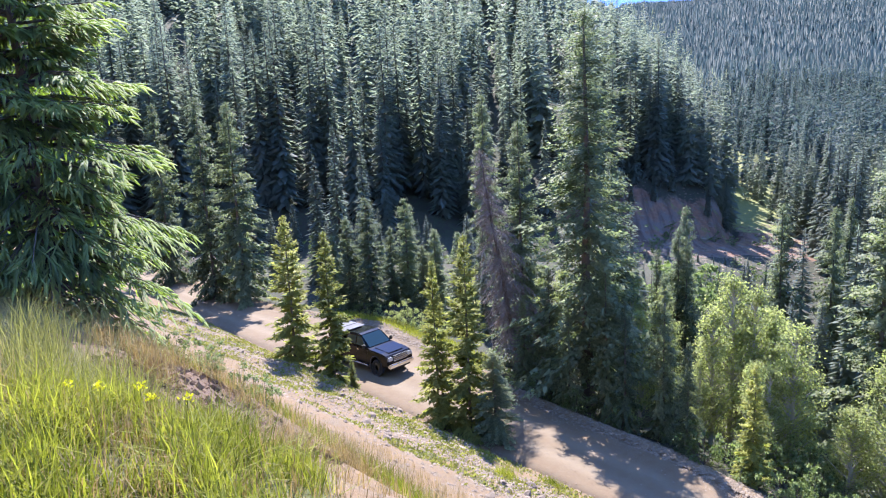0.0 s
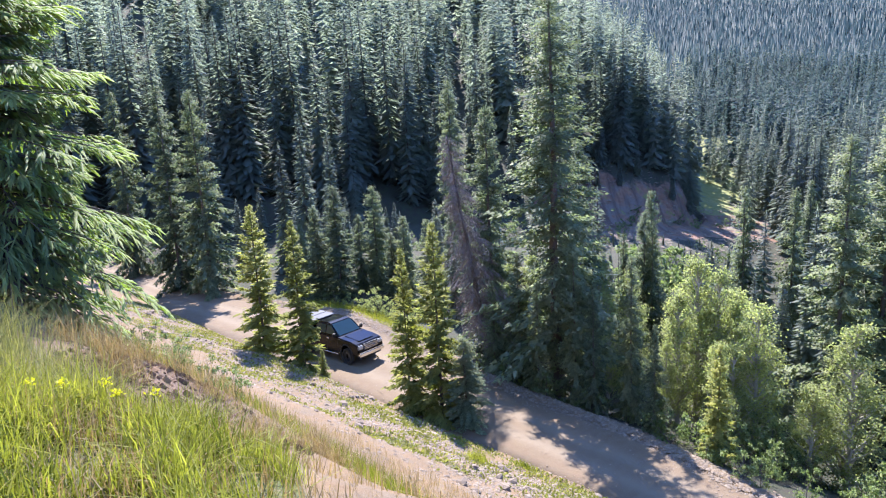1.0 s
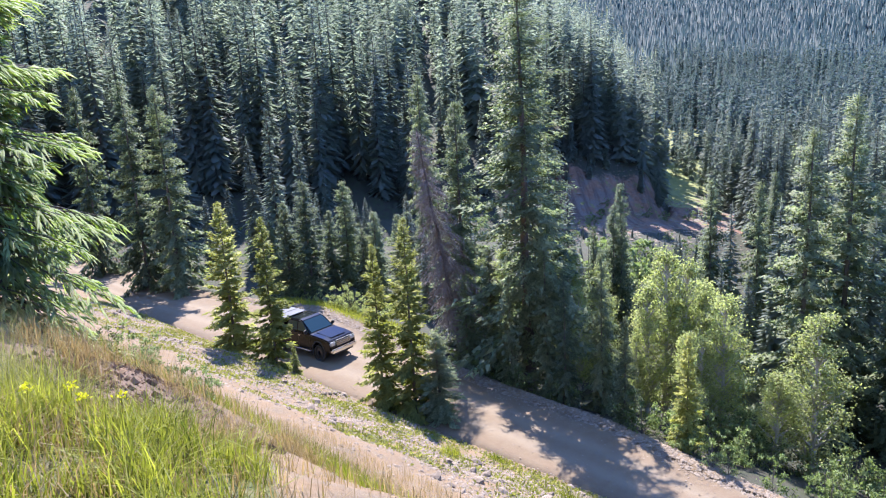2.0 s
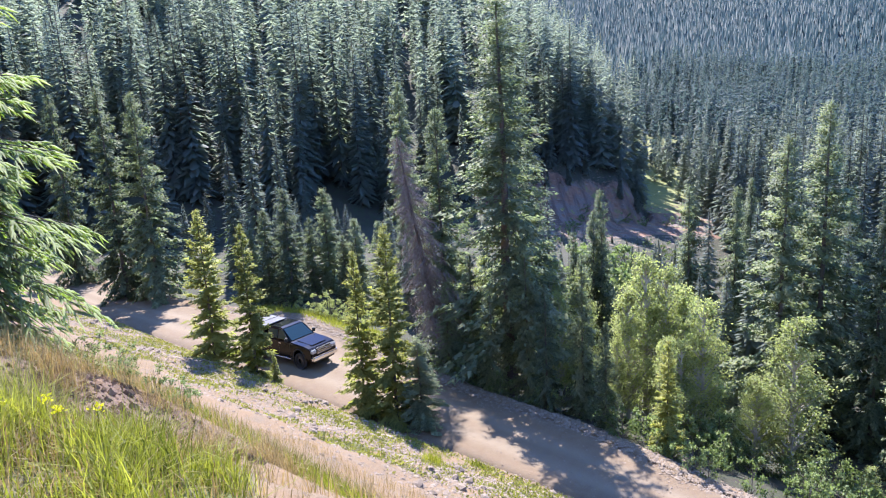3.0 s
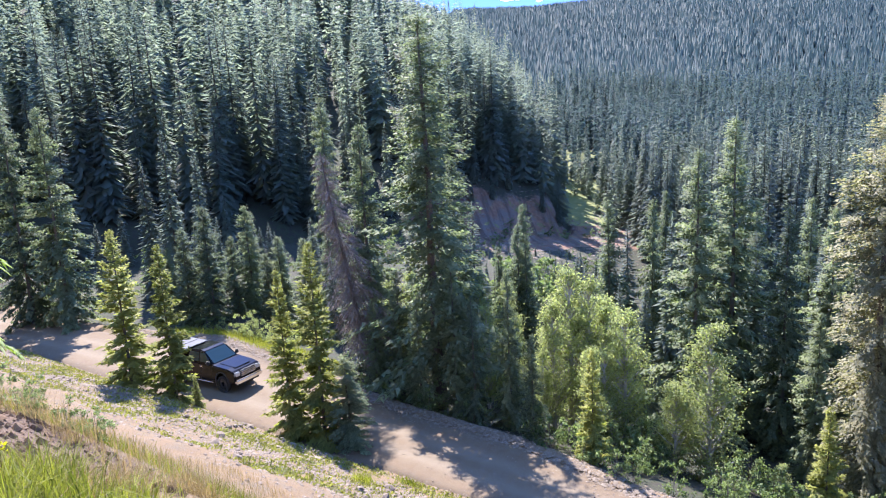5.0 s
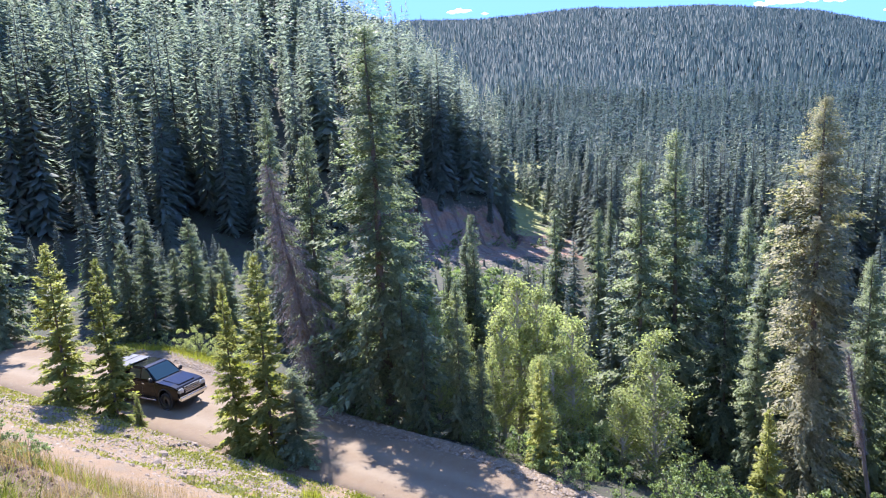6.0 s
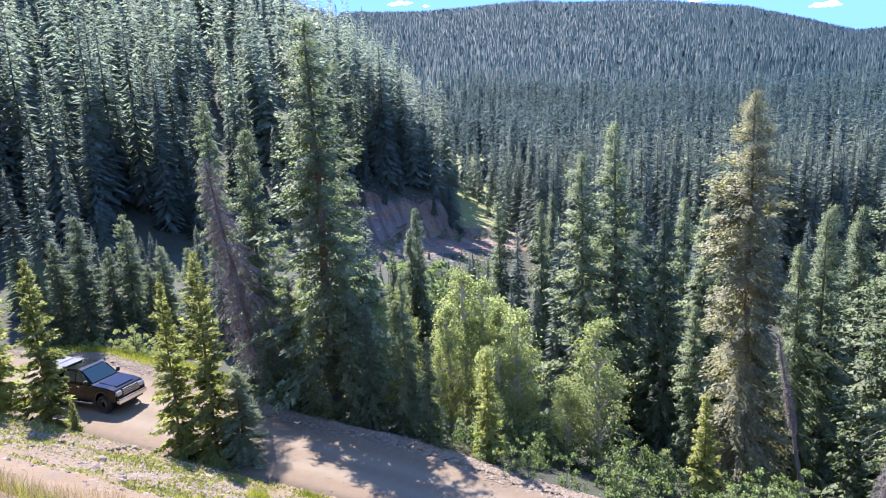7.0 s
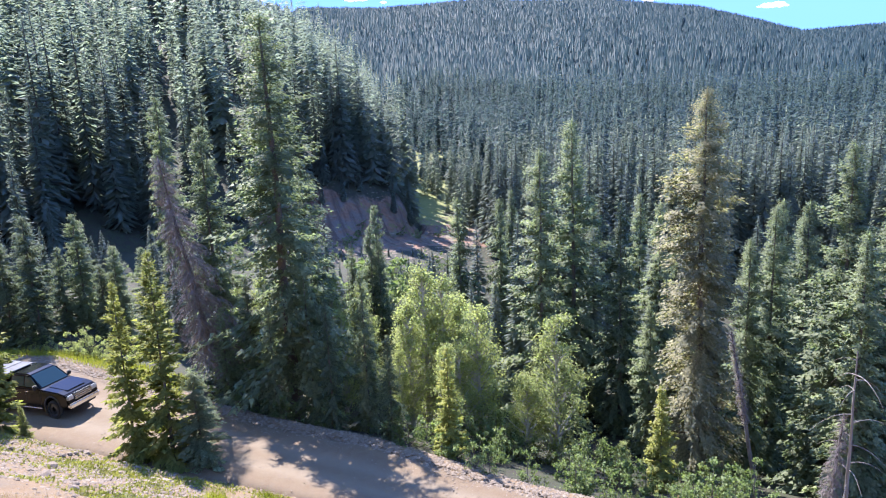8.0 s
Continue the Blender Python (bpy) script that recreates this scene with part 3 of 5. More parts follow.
# ---- wooded slopes ----
def forest_points():
    """Scattered tree feet on the far slope, near to far, with heights."""
    g = np.random.default_rng(17)
    x = g.uniform(-170, 210, 4900)
    y = g.uniform(58, 430, 4900)
    a, r = np.radians(g.uniform(13, 64, 3600)), np.sqrt(g.uniform(95 ** 2, 430 ** 2, 3600))
    x, y = np.append(x, r * np.sin(a)), np.append(y, r * np.cos(a))
    hill, front, right = spur(x, y)
    az = np.degrees(np.arctan2(x, y))
    d = np.hypot(x, y)
    on = (front > 0.5) & (right > 1) & (az > -36) & (az < 24)
    valley = (right < -9 - 5 * wavy(x, y, 11, 4)) & (az > 13) & (az < 64) & (d > 64)
    strip = (right <= 1) & (right > -13) & (d > 118) & (g.uniform(0, 1, len(x)) < 0.7)
    valley |= strip
    open_view = ((az > 13.5) & (az < 25.5) & (d < 117)) | ((front < np.where(x > 33, 10, 6) + 3 * wavy(x, y, 4, 8)) & (right > -10) & (x > 22) & (x < 54) & (d < 140))
    keep = (on | valley) & ~open_view & ~in_clearing(x, y, 0.8) & ~in_clearing(x, y, 1.0, 24.0)
    thin = g.uniform(0, 1, len(x)) < np.where(d < 180, 1.0, 0.9)
    keep &= thin
    h = np.where(strip, 0.6, np.where(valley, 0.78, 1.0)) * g.uniform(14, 27, len(x)) * np.where(g.uniform(0, 1, len(x)) < 0.15, 0.6, 1.0)
    x, y, h, d = x[keep], y[keep], h[keep], d[keep]
    order = np.argsort(d)
    return x[order], y[order], h[order], d[order]


def scatter(name, kinds, x, y, h, material, label, category, seed, vary=0.45):
    """Joins many low trees into one mesh."""
    g = np.random.default_rng(seed)
    z = land(x, y)
    V, F, N, tint, base = [], [], [], [], 0
    pick = g.integers(0, len(kinds), len(x))
    for k, (v, t, *soft) in enumerate(kinds):
        w = np.where(pick == k)[0]
        if not len(w):
            continue
        a = g.uniform(0, 2 * np.pi, len(w))
        c, s = np.cos(a), np.sin(a)
        wide = h[w] * g.uniform(0.8, 1.25, len(w))
        X = x[w, None] + wide[:, None] * (c[:, None] * v[:, 0] - s[:, None] * v[:, 1])
        Y = y[w, None] + wide[:, None] * (s[:, None] * v[:, 0] + c[:, None] * v[:, 1])
        Z = z[w, None] - 0.3 + h[w, None] * v[:, 2]
        V.append(np.stack([X, Y, Z], -1).reshape(-1, 3))
        if soft:
            m = soft[0]
            N.append(np.stack([c[:, None] * m[:, 0] - s[:, None] * m[:, 1], s[:, None] * m[:, 0] + c[:, None] * m[:, 1], 0 * c[:, None] + m[:, 2]], -1).reshape(-1, 3))
        else:
            N.append(crown_normals((V[-1].reshape(len(w), -1, 3) - np.stack([x[w], y[w], z[w]], -1)[:, None]).reshape(-1, 3), k, 0.35, 0.95, 0.25))
        F.append((t[None] + (np.arange(len(w)) * len(v))[:, None, None]).reshape(-1, 3) + base)
        tint.append(np.repeat(g.uniform(-vary, vary, len(w)), len(v)))
        base += len(w) * len(v)
    me = mesh_of(name, np.concatenate(V), np.concatenate(F), material, True, np.concatenate(N), tint=np.concatenate(tint))
    tagged(new(name, me), label, category, kind="stuff")


fx, fy, fh, fd = forest_points()
NEAR_COUNT = 290
for i in range(NEAR_COUNT):
    plant_tree(MID[i % 4], "slope_spruce", float(fx[i]), float(fy[i]), float(fh[i]), "slender dark spruce on the wooded valley side", "spruces on the far slope", (i * 77) % 360, 1.0, 0.3)
LOW = [fir_crown(80 + i, 36, 10, radius=rd, power=pw, cover=0.65) for i, (rd, pw) in enumerate(((0.102, 0.68), (0.116, 0.76), (0.088, 0.64)))]
band = slice(NEAR_COUNT, min(len(fx), NEAR_COUNT + 800))
scatter("spruce_wood", LOW, fx[band], fy[band], fh[band], SPRUCE, "dense dark spruce forest climbing the valley side", "forest", 3)
rest = slice(NEAR_COUNT + 800, len(fx))
SPIRES = [fir_crown(90 + i, 16, 6, radius=rd, power=0.74, cover=0.9) for i, rd in enumerate((0.100, 0.114, 0.088))]
rx, ry, rh, rd = fx[rest], fy[rest], fh[rest], fd[rest]
# Trees deep in the valley take the needles with haze in their colour.
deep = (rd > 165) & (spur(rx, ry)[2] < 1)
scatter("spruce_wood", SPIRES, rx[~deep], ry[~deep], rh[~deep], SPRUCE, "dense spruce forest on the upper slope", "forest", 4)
scatter("valley_wood", SPIRES, rx[deep], ry[deep], rh[deep], SPRUCE_VALLEY_HAZE, "dense spruce forest filling the deep valley, tinted blue for haze", "forest", 5)


def far_forest():
    g = np.random.default_rng(23)
    n = 76000
    az = np.radians(g.uniform(10, 64, n))
    d = np.sqrt(g.uniform(430 ** 2, 1250 ** 2, n))
    x, y = d * np.sin(az), d * np.cos(az)
    hill, front, right = spur(x, y)
    keep = (wavy(x, y, 60, 12) < 0.74) & (g.uniform(0, 1, n) < np.where(d < 800, 0.95, 0.8))
    x, y = x[keep], y[keep]
    spire = []
    for i in range(4):
        a = np.linspace(0, 2 * np.pi, 6, endpoint=False) + g.uniform(0, 6)
        rr = g.uniform(0.13, 0.20, 6)
        ring = np.stack([rr * np.cos(a), rr * np.sin(a), g.uniform(0.0, 0.14, 6)], -1)
        k = np.arange(6)
        spire.append((np.vstack([ring, [[0, 0, 1.0]]]), np.stack([k, (k + 1) % 6, np.full(6, 6)], -1)))
    scatter("mountain_wood", spire, x, y, g.uniform(6, 11.5, len(x)), SPRUCE_FAR_HAZE, "spruce forest covering the distant mountain", "forest", 6, 0.2)


far_forest()


# ---- ravine growth below the road ----
def leafy_kind(name, seed, material, bark_mat, clumps=30, leaves=130, spread=0.17, low=0.18, size=0.016, trunk_r=0.013, narrow=1.0, peak=1.0, tight=1.0):
    """A broadleaf tree of height 1: bent trunk, limbs, and loose clumps of small leaves."""
    g = np.random.default_rng(seed)
    f = np.sort(g.uniform(low, 0.97, clumps))
    az = g.uniform(0, 2 * np.pi, clumps)
    rad = spread * narrow * np.sin(np.pi * np.clip((f - low * 0.6) / (1.05 - low * 0.6), 0, 1) ** peak) ** 0.7 * g.uniform(0.35, 1.1, clumps)
    c = np.stack([rad * np.cos(az), rad * np.sin(az), f], -1)
    limbs = []
    for k in range(clumps):
        foot = np.array([0, 0, max(0.05, f[k] - rad[k] * 1.1 - 0.03)])
        way = c[k] - foot
        ln = np.linalg.norm(way)
        v, t = cone_trunk(trunk_r * 0.35, trunk_r * 0.1, 1.0, 4, rings=1)
        z = unit(way)
        x = unit(np.cross(z, [0.3, 0.5, 0.81]))
        y = np.cross(z, x)
        limbs.append((foot + v[:, :1] * x + v[:, 1:2] * y + v[:, 2:] * ln * z, t))
    tv, tt = cone_trunk(trunk_r, trunk_r * 0.15, 0.95, 8, seed=seed, rings=7)
    bv, bt = join(limbs)
    n = clumps * leaves
    p = np.repeat(c, leaves, 0) + g.normal(0, 1, (n, 3)) * np.repeat(tight * (0.022 + 0.03 * g.uniform(0.5, 1.3, clumps) * (1.1 - f)), leaves)[:, None] * np.array([1.25, 1.25, 1.0])
    way = unit(g.normal(0, 1, (n, 3)) + [0, 0, -0.3])
    side = unit(np.cross(way, g.normal(0, 1, (n, 3))))
    ln = size * g.uniform(0.6, 1.4, n)
    lv, lt = diamonds(p, way, side, ln, ln * 0.75)
    return mesh_of(name + "_trunk", tv, tt, bark_mat, True), mesh_of(name + "_crown", lv, lt, material, True, unit(unit(np.repeat(p - [0, 0, 0.55], 4, 0)) * 0.4 + [0, 0, 0.7] + np.repeat(g.normal(0, 0.7, (n, 3)), 4, 0))), mesh_of(name + "_limbs", bv, bt, bark_mat, True)


ASPENS = [leafy_kind("aspen", 201 + i, ASPEN, BARK_PALE, clumps=84, leaves=125, spread=0.135, size=0.0105, narrow=nr, peak=0.55, low=0.14, tight=0.62) for i, nr in enumerate((1.15, 0.85, 1.0))]
BUSHES = [leafy_kind("willow", 221 + i, SHRUB, BARK, clumps=15, leaves=46, spread=0.5, low=0.12, size=0.050, trunk_r=0.012) for i in range(2)]
for x, y, top, w, k in ((14.1, 34.2, 6.6, 1.1, 0), (12.8, 33.4, 4.9, 1.1, 2), (15.8, 31.2, 4.9, 1.2, 1), (16.3, 34.3, 4.6, 1.1, 2), (18.8, 28.4, 4.6, 1.35, 0), (15.1, 34.0, 6.1, 1.0, 1),
                        (16.9, 28.2, 1.8, 1.6, 2), (11.9, 38.2, 5.0, 1.0, 1), (7.0, 43.4, 5.0, 1.1, 2), (20.1, 24.9, -1.2, 1.6, 0), (13.2, 29.6, 3.6, 1.0, 2), (5.6, 43.2, 4.6, 1.1, 0),
                        (10.8, 41.5, 4.8, 1.1, 2), (17.6, 36.4, 3.4, 1.1, 0), (10.3, 37.4, 3.9, 0.9, 0), (7.9, 40.4, 4.3, 1.0, 0), (14.4, 30.6, 3.0, 1.2, 0), (12.0, 32.8, 2.6, 1.0, 1), (17.7, 29.6, 0.6, 1.5, 0)):
    plant_tree(ASPENS[k], "aspen", x, y, top - land1(x, y), "light green aspen with a thin pale trunk", "aspens below the road", 40 * k + 20 * x, w, category="aspen tree")
plant_tree(YOUNG[0], "young_spruce", 20.9, 23.1, 5.5, "small blue-green spruce below the road", "saplings", 10, 0.9)
for x, y, top, w, k in ((29.1, 52.5, 6.6, 0.8, 1), (37.5, 65.0, 5.3, 0.8, 0), (35.7, 48.2, 5.7, 0.9, 2), (37.6, 40.1, 5.1, 0.9, 1), (37.3, 33.3, 4.8, 0.9, 0),
                        (14.9, 43.5, 6.5, 0.8, 2), (27.5, 31.5, 3.0, 1.0, 1), (22.0, 33.0, 1.0, 1.1, 2)):
    plant_tree(TALL[k], "spruce", x, y, top - land1(x, y), "dark spruce standing in the ravine", "tall spruces in the ravine", 33 * x, w)
g = np.random.default_rng(301)
for i in range(56):
    a, d = radians(g.uniform(12, 62)), g.uniform(44, 72)
    x, y = d * math.sin(a), d * math.cos(a)
    if 13 < math.degrees(a) < 25.5 and d > 46:
        continue
    plant_tree(MID[i % 4], "spruce", x, y, float(g.uniform(9, 16)), "dark spruce standing in the ravine", "spruces filling the ravine", 47 * i, 1.0)
for i in range(44):
    s_, e_ = g.uniform(-13, 16), g.uniform(0.9, 7.0) if i % 2 else g.uniform(0.8, 2.5)
    x, y = from_road(-(float(road_width(s_)) + e_), s_)
    plant_tree(BUSHES[i % 2], "willow_bush", x, y, float(g.uniform(0.6, 1.7)), "leafy green willow bush under the trees", "bushes below the road", 61 * i, 0.9, 0.1, category="bush")
BRIGHT_BUSH = leafy_kind("bright_willow", 227, ASPEN, BARK, clumps=22, leaves=70, spread=0.42, low=0.1, size=0.040, trunk_r=0.012)
for x, y, h in ((-3.3, 49.6, 2.3), (-3.8, 49.4, 1.0), (-2.0, 47.6, 0.9), (-0.9, 45.9, 0.8), (-4.9, 50.4, 0.9), (-6.6, 51.9, 0.8), (-4.3, 50.6, 1.7), (-2.4, 48.4, 1.5), (-1.3, 46.9, 1.3), (-5.6, 51.6, 1.2), (-0.6, 48.6, 1.8)):
    plant_tree(BRIGHT_BUSH, "willow_bush", x, y, h, "light green willow bush at the outer bend of the road", "bushes at the bend", 90 * x, 0.9, 0.1, category="bush")
for i in range(26):
    x = float(g.uniform(-40, 20))
    y = 98 + 0.28 * x - float(g.uniform(3, 22))
    plant_tree(BUSHES[i % 2], "willow_bush", x, y, float(g.uniform(1.2, 2.8)), "grey-green willow bush by the stream bed", "bushes by the stream", 61 * i, 1.0, 0.1, category="bush")


DEAD_LEAF = foliage("withered_leaves", (0.150, 0.110, 0.095), (0.330, 0.260, 0.230), 0.3, glow=(1.1, 1.0, 0.95))
BRUSH = leafy_kind("dead_brush", 231, DEAD_LEAF, BARK, clumps=16, leaves=40, spread=0.6, low=0.15, size=0.035, trunk_r=0.012)
for x, y, h in ((-25.2, 68.6, 3.0), (-26.8, 69.6, 2.6), (-24.0, 70.2, 2.8), (-28.6, 70.8, 2.7), (-23.0, 68.8, 2.2)):
    plant_tree(BRUSH, "dead_brush", x, y, h, "withered pinkish-grey willow brush past the bend", "withered brush", 70 * x, 1.2, 0.1, category="bush")
for i in range(34):
    s_, u_ = float(g.uniform(-56, -24)), float(g.uniform(-30, -9.5))
    x, y = from_road(u_, s_)
    if i % 2:
        plant_tree(MID[i % 4], "spruce", x, y, float(g.uniform(3.5, 8.0)), "dark spruce beyond the bend of the road", "spruces past the bend", 47 * i, 1.2)
    else:
        plant_tree(BUSHES[i % 4 // 2], "willow_bush", x, y, float(g.uniform(0.8, 1.8)), "grey-green willow bush past the bend of the road", "bushes by the stream", 61 * i, 1.5, 0.1, category="bush")
for i in range(26):
    x = float(g.uniform(-34, 6))
    y = float(g.uniform(62, 92 + 0.25 * x))
    if -22.5 < math.degrees(math.atan2(x, y)) < -16.5:
        continue
    plant_tree(MID[i % 4], "spruce", x, y, float(g.choice([4.0, 6.0, 8.0, 12.0, 15.0]) * g.uniform(0.8, 1.2)), "dark spruce by the stream bed", "spruces by the stream", 47 * i, 1.1)


for x, y, h, k in ((30.5, 101, 1.9, 0), (32.0, 103.5, 1.6, 1), (33.5, 106.5, 1.8, 0), (35.0, 109, 1.4, 1), (41, 108, 2.0, 0), (43.0, 105, 1.8, 1), (45, 111, 2.2, 0), (38.5, 112, 1.5, 1), (47.5, 107, 2.0, 0), (28.5, 97, 1.8, 1), (24.5, 106, 1.4, 0)):
    plant_tree(BUSHES[k], "willow_bush", x, y, h, "yellow-green bush on the eroded bare slope", "bushes on the bare slope", 50 * x, 1.2, 0.1, category="bush")
for x, y, h in ((33.0, 112.5, 5.5), (37.0, 116.0, 7.0), (42.5, 114.5, 8.0), (29.0, 111.0, 5.0), (46.0, 116, 9.0), (40.0, 119, 8.0), (27.0, 114.0, 6.0)):
    plant_tree(MID[int(x) % 4], "young_spruce", x, y, h, "young spruce rooted on the eroded bare slope", "spruces on the bare slope", 40 * x, 1.0)
for i in range(110):
    a, d = radians(g.uniform(12, 25.5)), g.uniform(52, 100)
    x, y = d * math.sin(a), d * math.cos(a)
    top = 15 - d * math.tan(radians(12.2))
    plant_tree(MID[i % 3] if i % 3 else BUSHES[0], "young_spruce" if i % 3 else "willow_bush", x, y, float(np.clip((top - land1(x, y)) * g.uniform(0.6, 1.0), 1.5, 7.5)),
               "young spruce on the ravine floor" if i % 3 else "leafy willow bush on the ravine floor", "growth on the ravine floor", 47 * i, 1.2, category="spruce tree" if i % 3 else "bush")


for x, y, h in ((5.5, 47.0, 8.0), (8.2, 50.0, 8.5), (2.4, 48.6, 6.5), (10.4, 53.5, 8.0), (6.2, 56.0, 9.0), (1.6, 61.0, 8.0), (12.2, 48.5, 7.5), (4.0, 52.5, 7.5)):
    plant_tree(MID[int(10 * x) % 4], "spruce", x, y, h, "dark spruce behind the leaning dead tree", "spruces filling the ravine", 40 * x, 1.2)
for i in range(60):
    s_, e_ = g.uniform(1, 17), g.uniform(0.8, 11.0)
    x, y = from_road(-(float(road_width(s_)) + e_), s_)
    plant_tree(BUSHES[i % 2], "willow_bush", x, y, float(g.uniform(1.0, 2.4)), "leafy green willow bush under the trees", "bushes below the road", 61 * i, 1.0, 0.1, category="bush")


# dead trees
def dead_tree(name, x, y, height, lean_x, lean_y, label, seed, radius=0.11, low=0.18, girth=0.20):
    root = new(name)
    g = np.random.default_rng(seed)
    tv, tt = cone_trunk(girth, 0.03, height, 9, (lean_x, lean_y), 9, seed)
    part("trunk", mesh_of("dead_trunk", tv, tt, BARK, True), root)
    v, t = spruce_crown(seed, whorls=44, per=7, shoots=11, fingers=3, radius=radius, power=0.45, low=low, droop=0.8, fat=0.085, ragged=0.4, jitter=0.8)
    v = v * height
    f = v[:, 2:3] / height
    v = v + np.concatenate([f * lean_x, f * lean_y, 0 * f], 1)
    part("twig_crown", mesh_of("dead_branches", v, t, DEAD_TWIG), root)
    root.matrix_world = pose(x, y, land1(x, y) - 0.2)
    return tagged(root, label, "dead tree")


dead_tree("dead_spruce", 3.8, 39.6, 13.6, -1.9, 0.3, "leaning dead grey spruce with bare drooping branches", 401)
dead_tree("dead_spruce", 21.9, 15.6, 4.9, 0.7, 0.0, "small dead grey-brown spruce in the ravine", 402, 0.085, 0.03, 0.07)
dead_tree("dead_spruce", 24.4, 20.6, 8.5, -1.5, 0.6, "leaning grey dead trunk among the spruces", 403, 0.02, 0.5, 0.12)


def snag(x, y, height, seed):
    """A standing dead trunk with a few crooked bare branches."""
    g = np.random.default_rng(seed)
    root = new("dead_snag")
    tv, tt = cone_trunk(0.09, 0.02, height, 9, (0.15, 0.1), 8, seed)
    part("trunk", mesh_of("snag_trunk", tv, tt, SNAG_BARK, True), root, "weathered pale grey trunk")
    for k in range(18):
        z, a, ln = g.uniform(0.2, 0.97) * height, g.uniform(0, 2 * np.pi), g.uniform(0.6, 1.6)
        cv, ct = cone_trunk(0.020, 0.005, 1.0, 5, (g.normal(0, 0.2), g.normal(0, 0.2)), 5, seed + k)
        f = cv[:, 2:3]
        o, l = np.array([math.cos(a), math.sin(a), 0]), np.array([-math.sin(a), math.cos(a), 0])
        v = o * f * ln + l * cv[:, :1] + np.array([0, 0, 1.0]) * (cv[:, 1:2] + ln * (0.25 * f - 0.7 * f ** 2))
        v = v + np.array([0.15, 0.1, 0]) * (z / height) + np.array([0, 0, z])
        part("branch", mesh_of("snag_branch", v, ct, SNAG_BARK, True), root)
    root.matrix_world = pose(x, y, land1(x, y) - 0.3)
    tagged(root, "bare pale dead snag with crooked branches among green spruces", "dead tree")


SNAG_BARK = bark("weathered_wood", (0.12, 0.105, 0.09), (0.34, 0.30, 0.26), 5.0)
snag(22.6, 15.3, 7.6, 405)


# ---- the near spruce ----
def near_spruce():
    g = np.random.default_rng(77)
    H, RAD, nb, per_side, fingers = 6.5, 1.75, 400, 6, 7
    tier = np.floor(np.linspace(0, 23.99, nb))
    f = np.clip(0.03 + 0.96 * (tier + 0.5) / 24 + g.normal(0, 0.008, nb), 0.02, 0.99)
    az = (np.arange(nb) * 2.399 + g.normal(0, 0.25, nb)) % (2 * np.pi)
    L = RAD * (1 - f) ** 0.68 * g.uniform(0.80, 1.10, nb) * np.array([1.1, 0.6, 0.85])[(tier % 3).astype(int)] * np.clip(0.66 + 1.2 * f, 0, 1) + 0.08
    out = np.stack([np.cos(az), np.sin(az), 0 * az], -1)
    lat = np.stack([-np.sin(az), np.cos(az), 0 * az], -1)
    rise = -0.05 + 0.75 * f ** 2

    def spine(t):
        """Points at the fraction t of every limb: out, over and down, with the tip turned up."""
        p = out * (t * L)[:, None]
        p[:, 2] = f * H + L * (rise * t + 0.22 * t - (0.85 + 0.5 * (1 - f) ** 4) * t ** 2 + 0.48 * t ** 3)
        return p
    V, F, N, fresh = [], [], [], []
    for k in range(per_side * 2):
        t = np.clip(0.22 + 0.78 * (k // 2 + g.uniform(0, 1, nb)) / per_side, 0.15, 1.0)
        foot, ahead = spine(t), spine(np.minimum(t + 0.05, 1.05)) - spine(t - 0.02)
        ahead = unit(ahead)
        sgn = 1 if k % 2 else -1
        a = sgn * g.uniform(0.5, 1.0, nb) * np.where(t > 0.9, 0.35, 1.0)
        w = unit(ahead * np.cos(a)[:, None] + lat * np.sin(a)[:, None])
        ln = np.clip(L * (0.40 - 0.22 * t), 0.10, 0.5) * g.uniform(0.7, 1.2, nb)
        for q in range(fingers):
            r = (q + g.uniform(0, 1, nb)) / fingers
            base = foot + w * (ln * r)[:, None]
            base[:, 2] -= 0.35 * ln * r ** 2
            d = unit(w + lat * (g.uniform(-0.7, 0.7, nb))[:, None] + np.array([0, 0, 1.0]) * (g.uniform(-0.95, 0.05, nb))[:, None])
            size = g.uniform(0.11, 0.23, nb) * np.where(L < 0.6, 0.75, 1.0)
            side = unit(np.cross(d, [0.1, 0.2, 1.0]))
            top = np.cross(side, d)
            belly = base + d * (size * 0.4)[:, None]
            thick = g.uniform(0.012, 0.021, nb)[:, None]
            ring = [belly + side * thick, belly + top * thick * 0.9, belly - side * thick, belly - top * thick * 0.7]
            tip = base + d * size[:, None]
            tip[:, 2] -= 0.15 * size
            v = np.stack([base, *ring, tip], 1)
            V.append(v.reshape(-1, 3))
            n_ = np.stack([top - d * 0.5, side, top, -side, -top * 0.3, top + d], 1)
            # Tint pales towards the tips: fresh growth plus the light they catch, as colour.
            fresh.append(np.repeat(0.9 * (t - 0.62) + 0.5 * r - 0.1, 6))
            N.append(unit(unit(n_) * 0.5 + np.array([0, 0, 0.8]) + out[:, None] * 0.15).reshape(-1, 3))
            tri = np.array([[0, 1, 2], [0, 2, 3], [0, 3, 4], [0, 4, 1], [5, 2, 1], [5, 3, 2], [5, 4, 3], [5, 1, 4]])
            F.append((tri[None] + (np.arange(nb) * 6)[:, None, None]).reshape(-1, 3))
    v, tri = join(list(zip(V, F)))
    normals = np.concatenate(N)
    root = new("spruce")
    part("crown", mesh_of("near_crown", v, tri, SPRUCE_NEAR, True, normals, tint=np.concatenate(fresh)), root)
    tv, tt = cone_trunk(0.11, 0.012, H * 0.99, 10, seed=3, rings=8)
    limbs = [(tv, tt)]
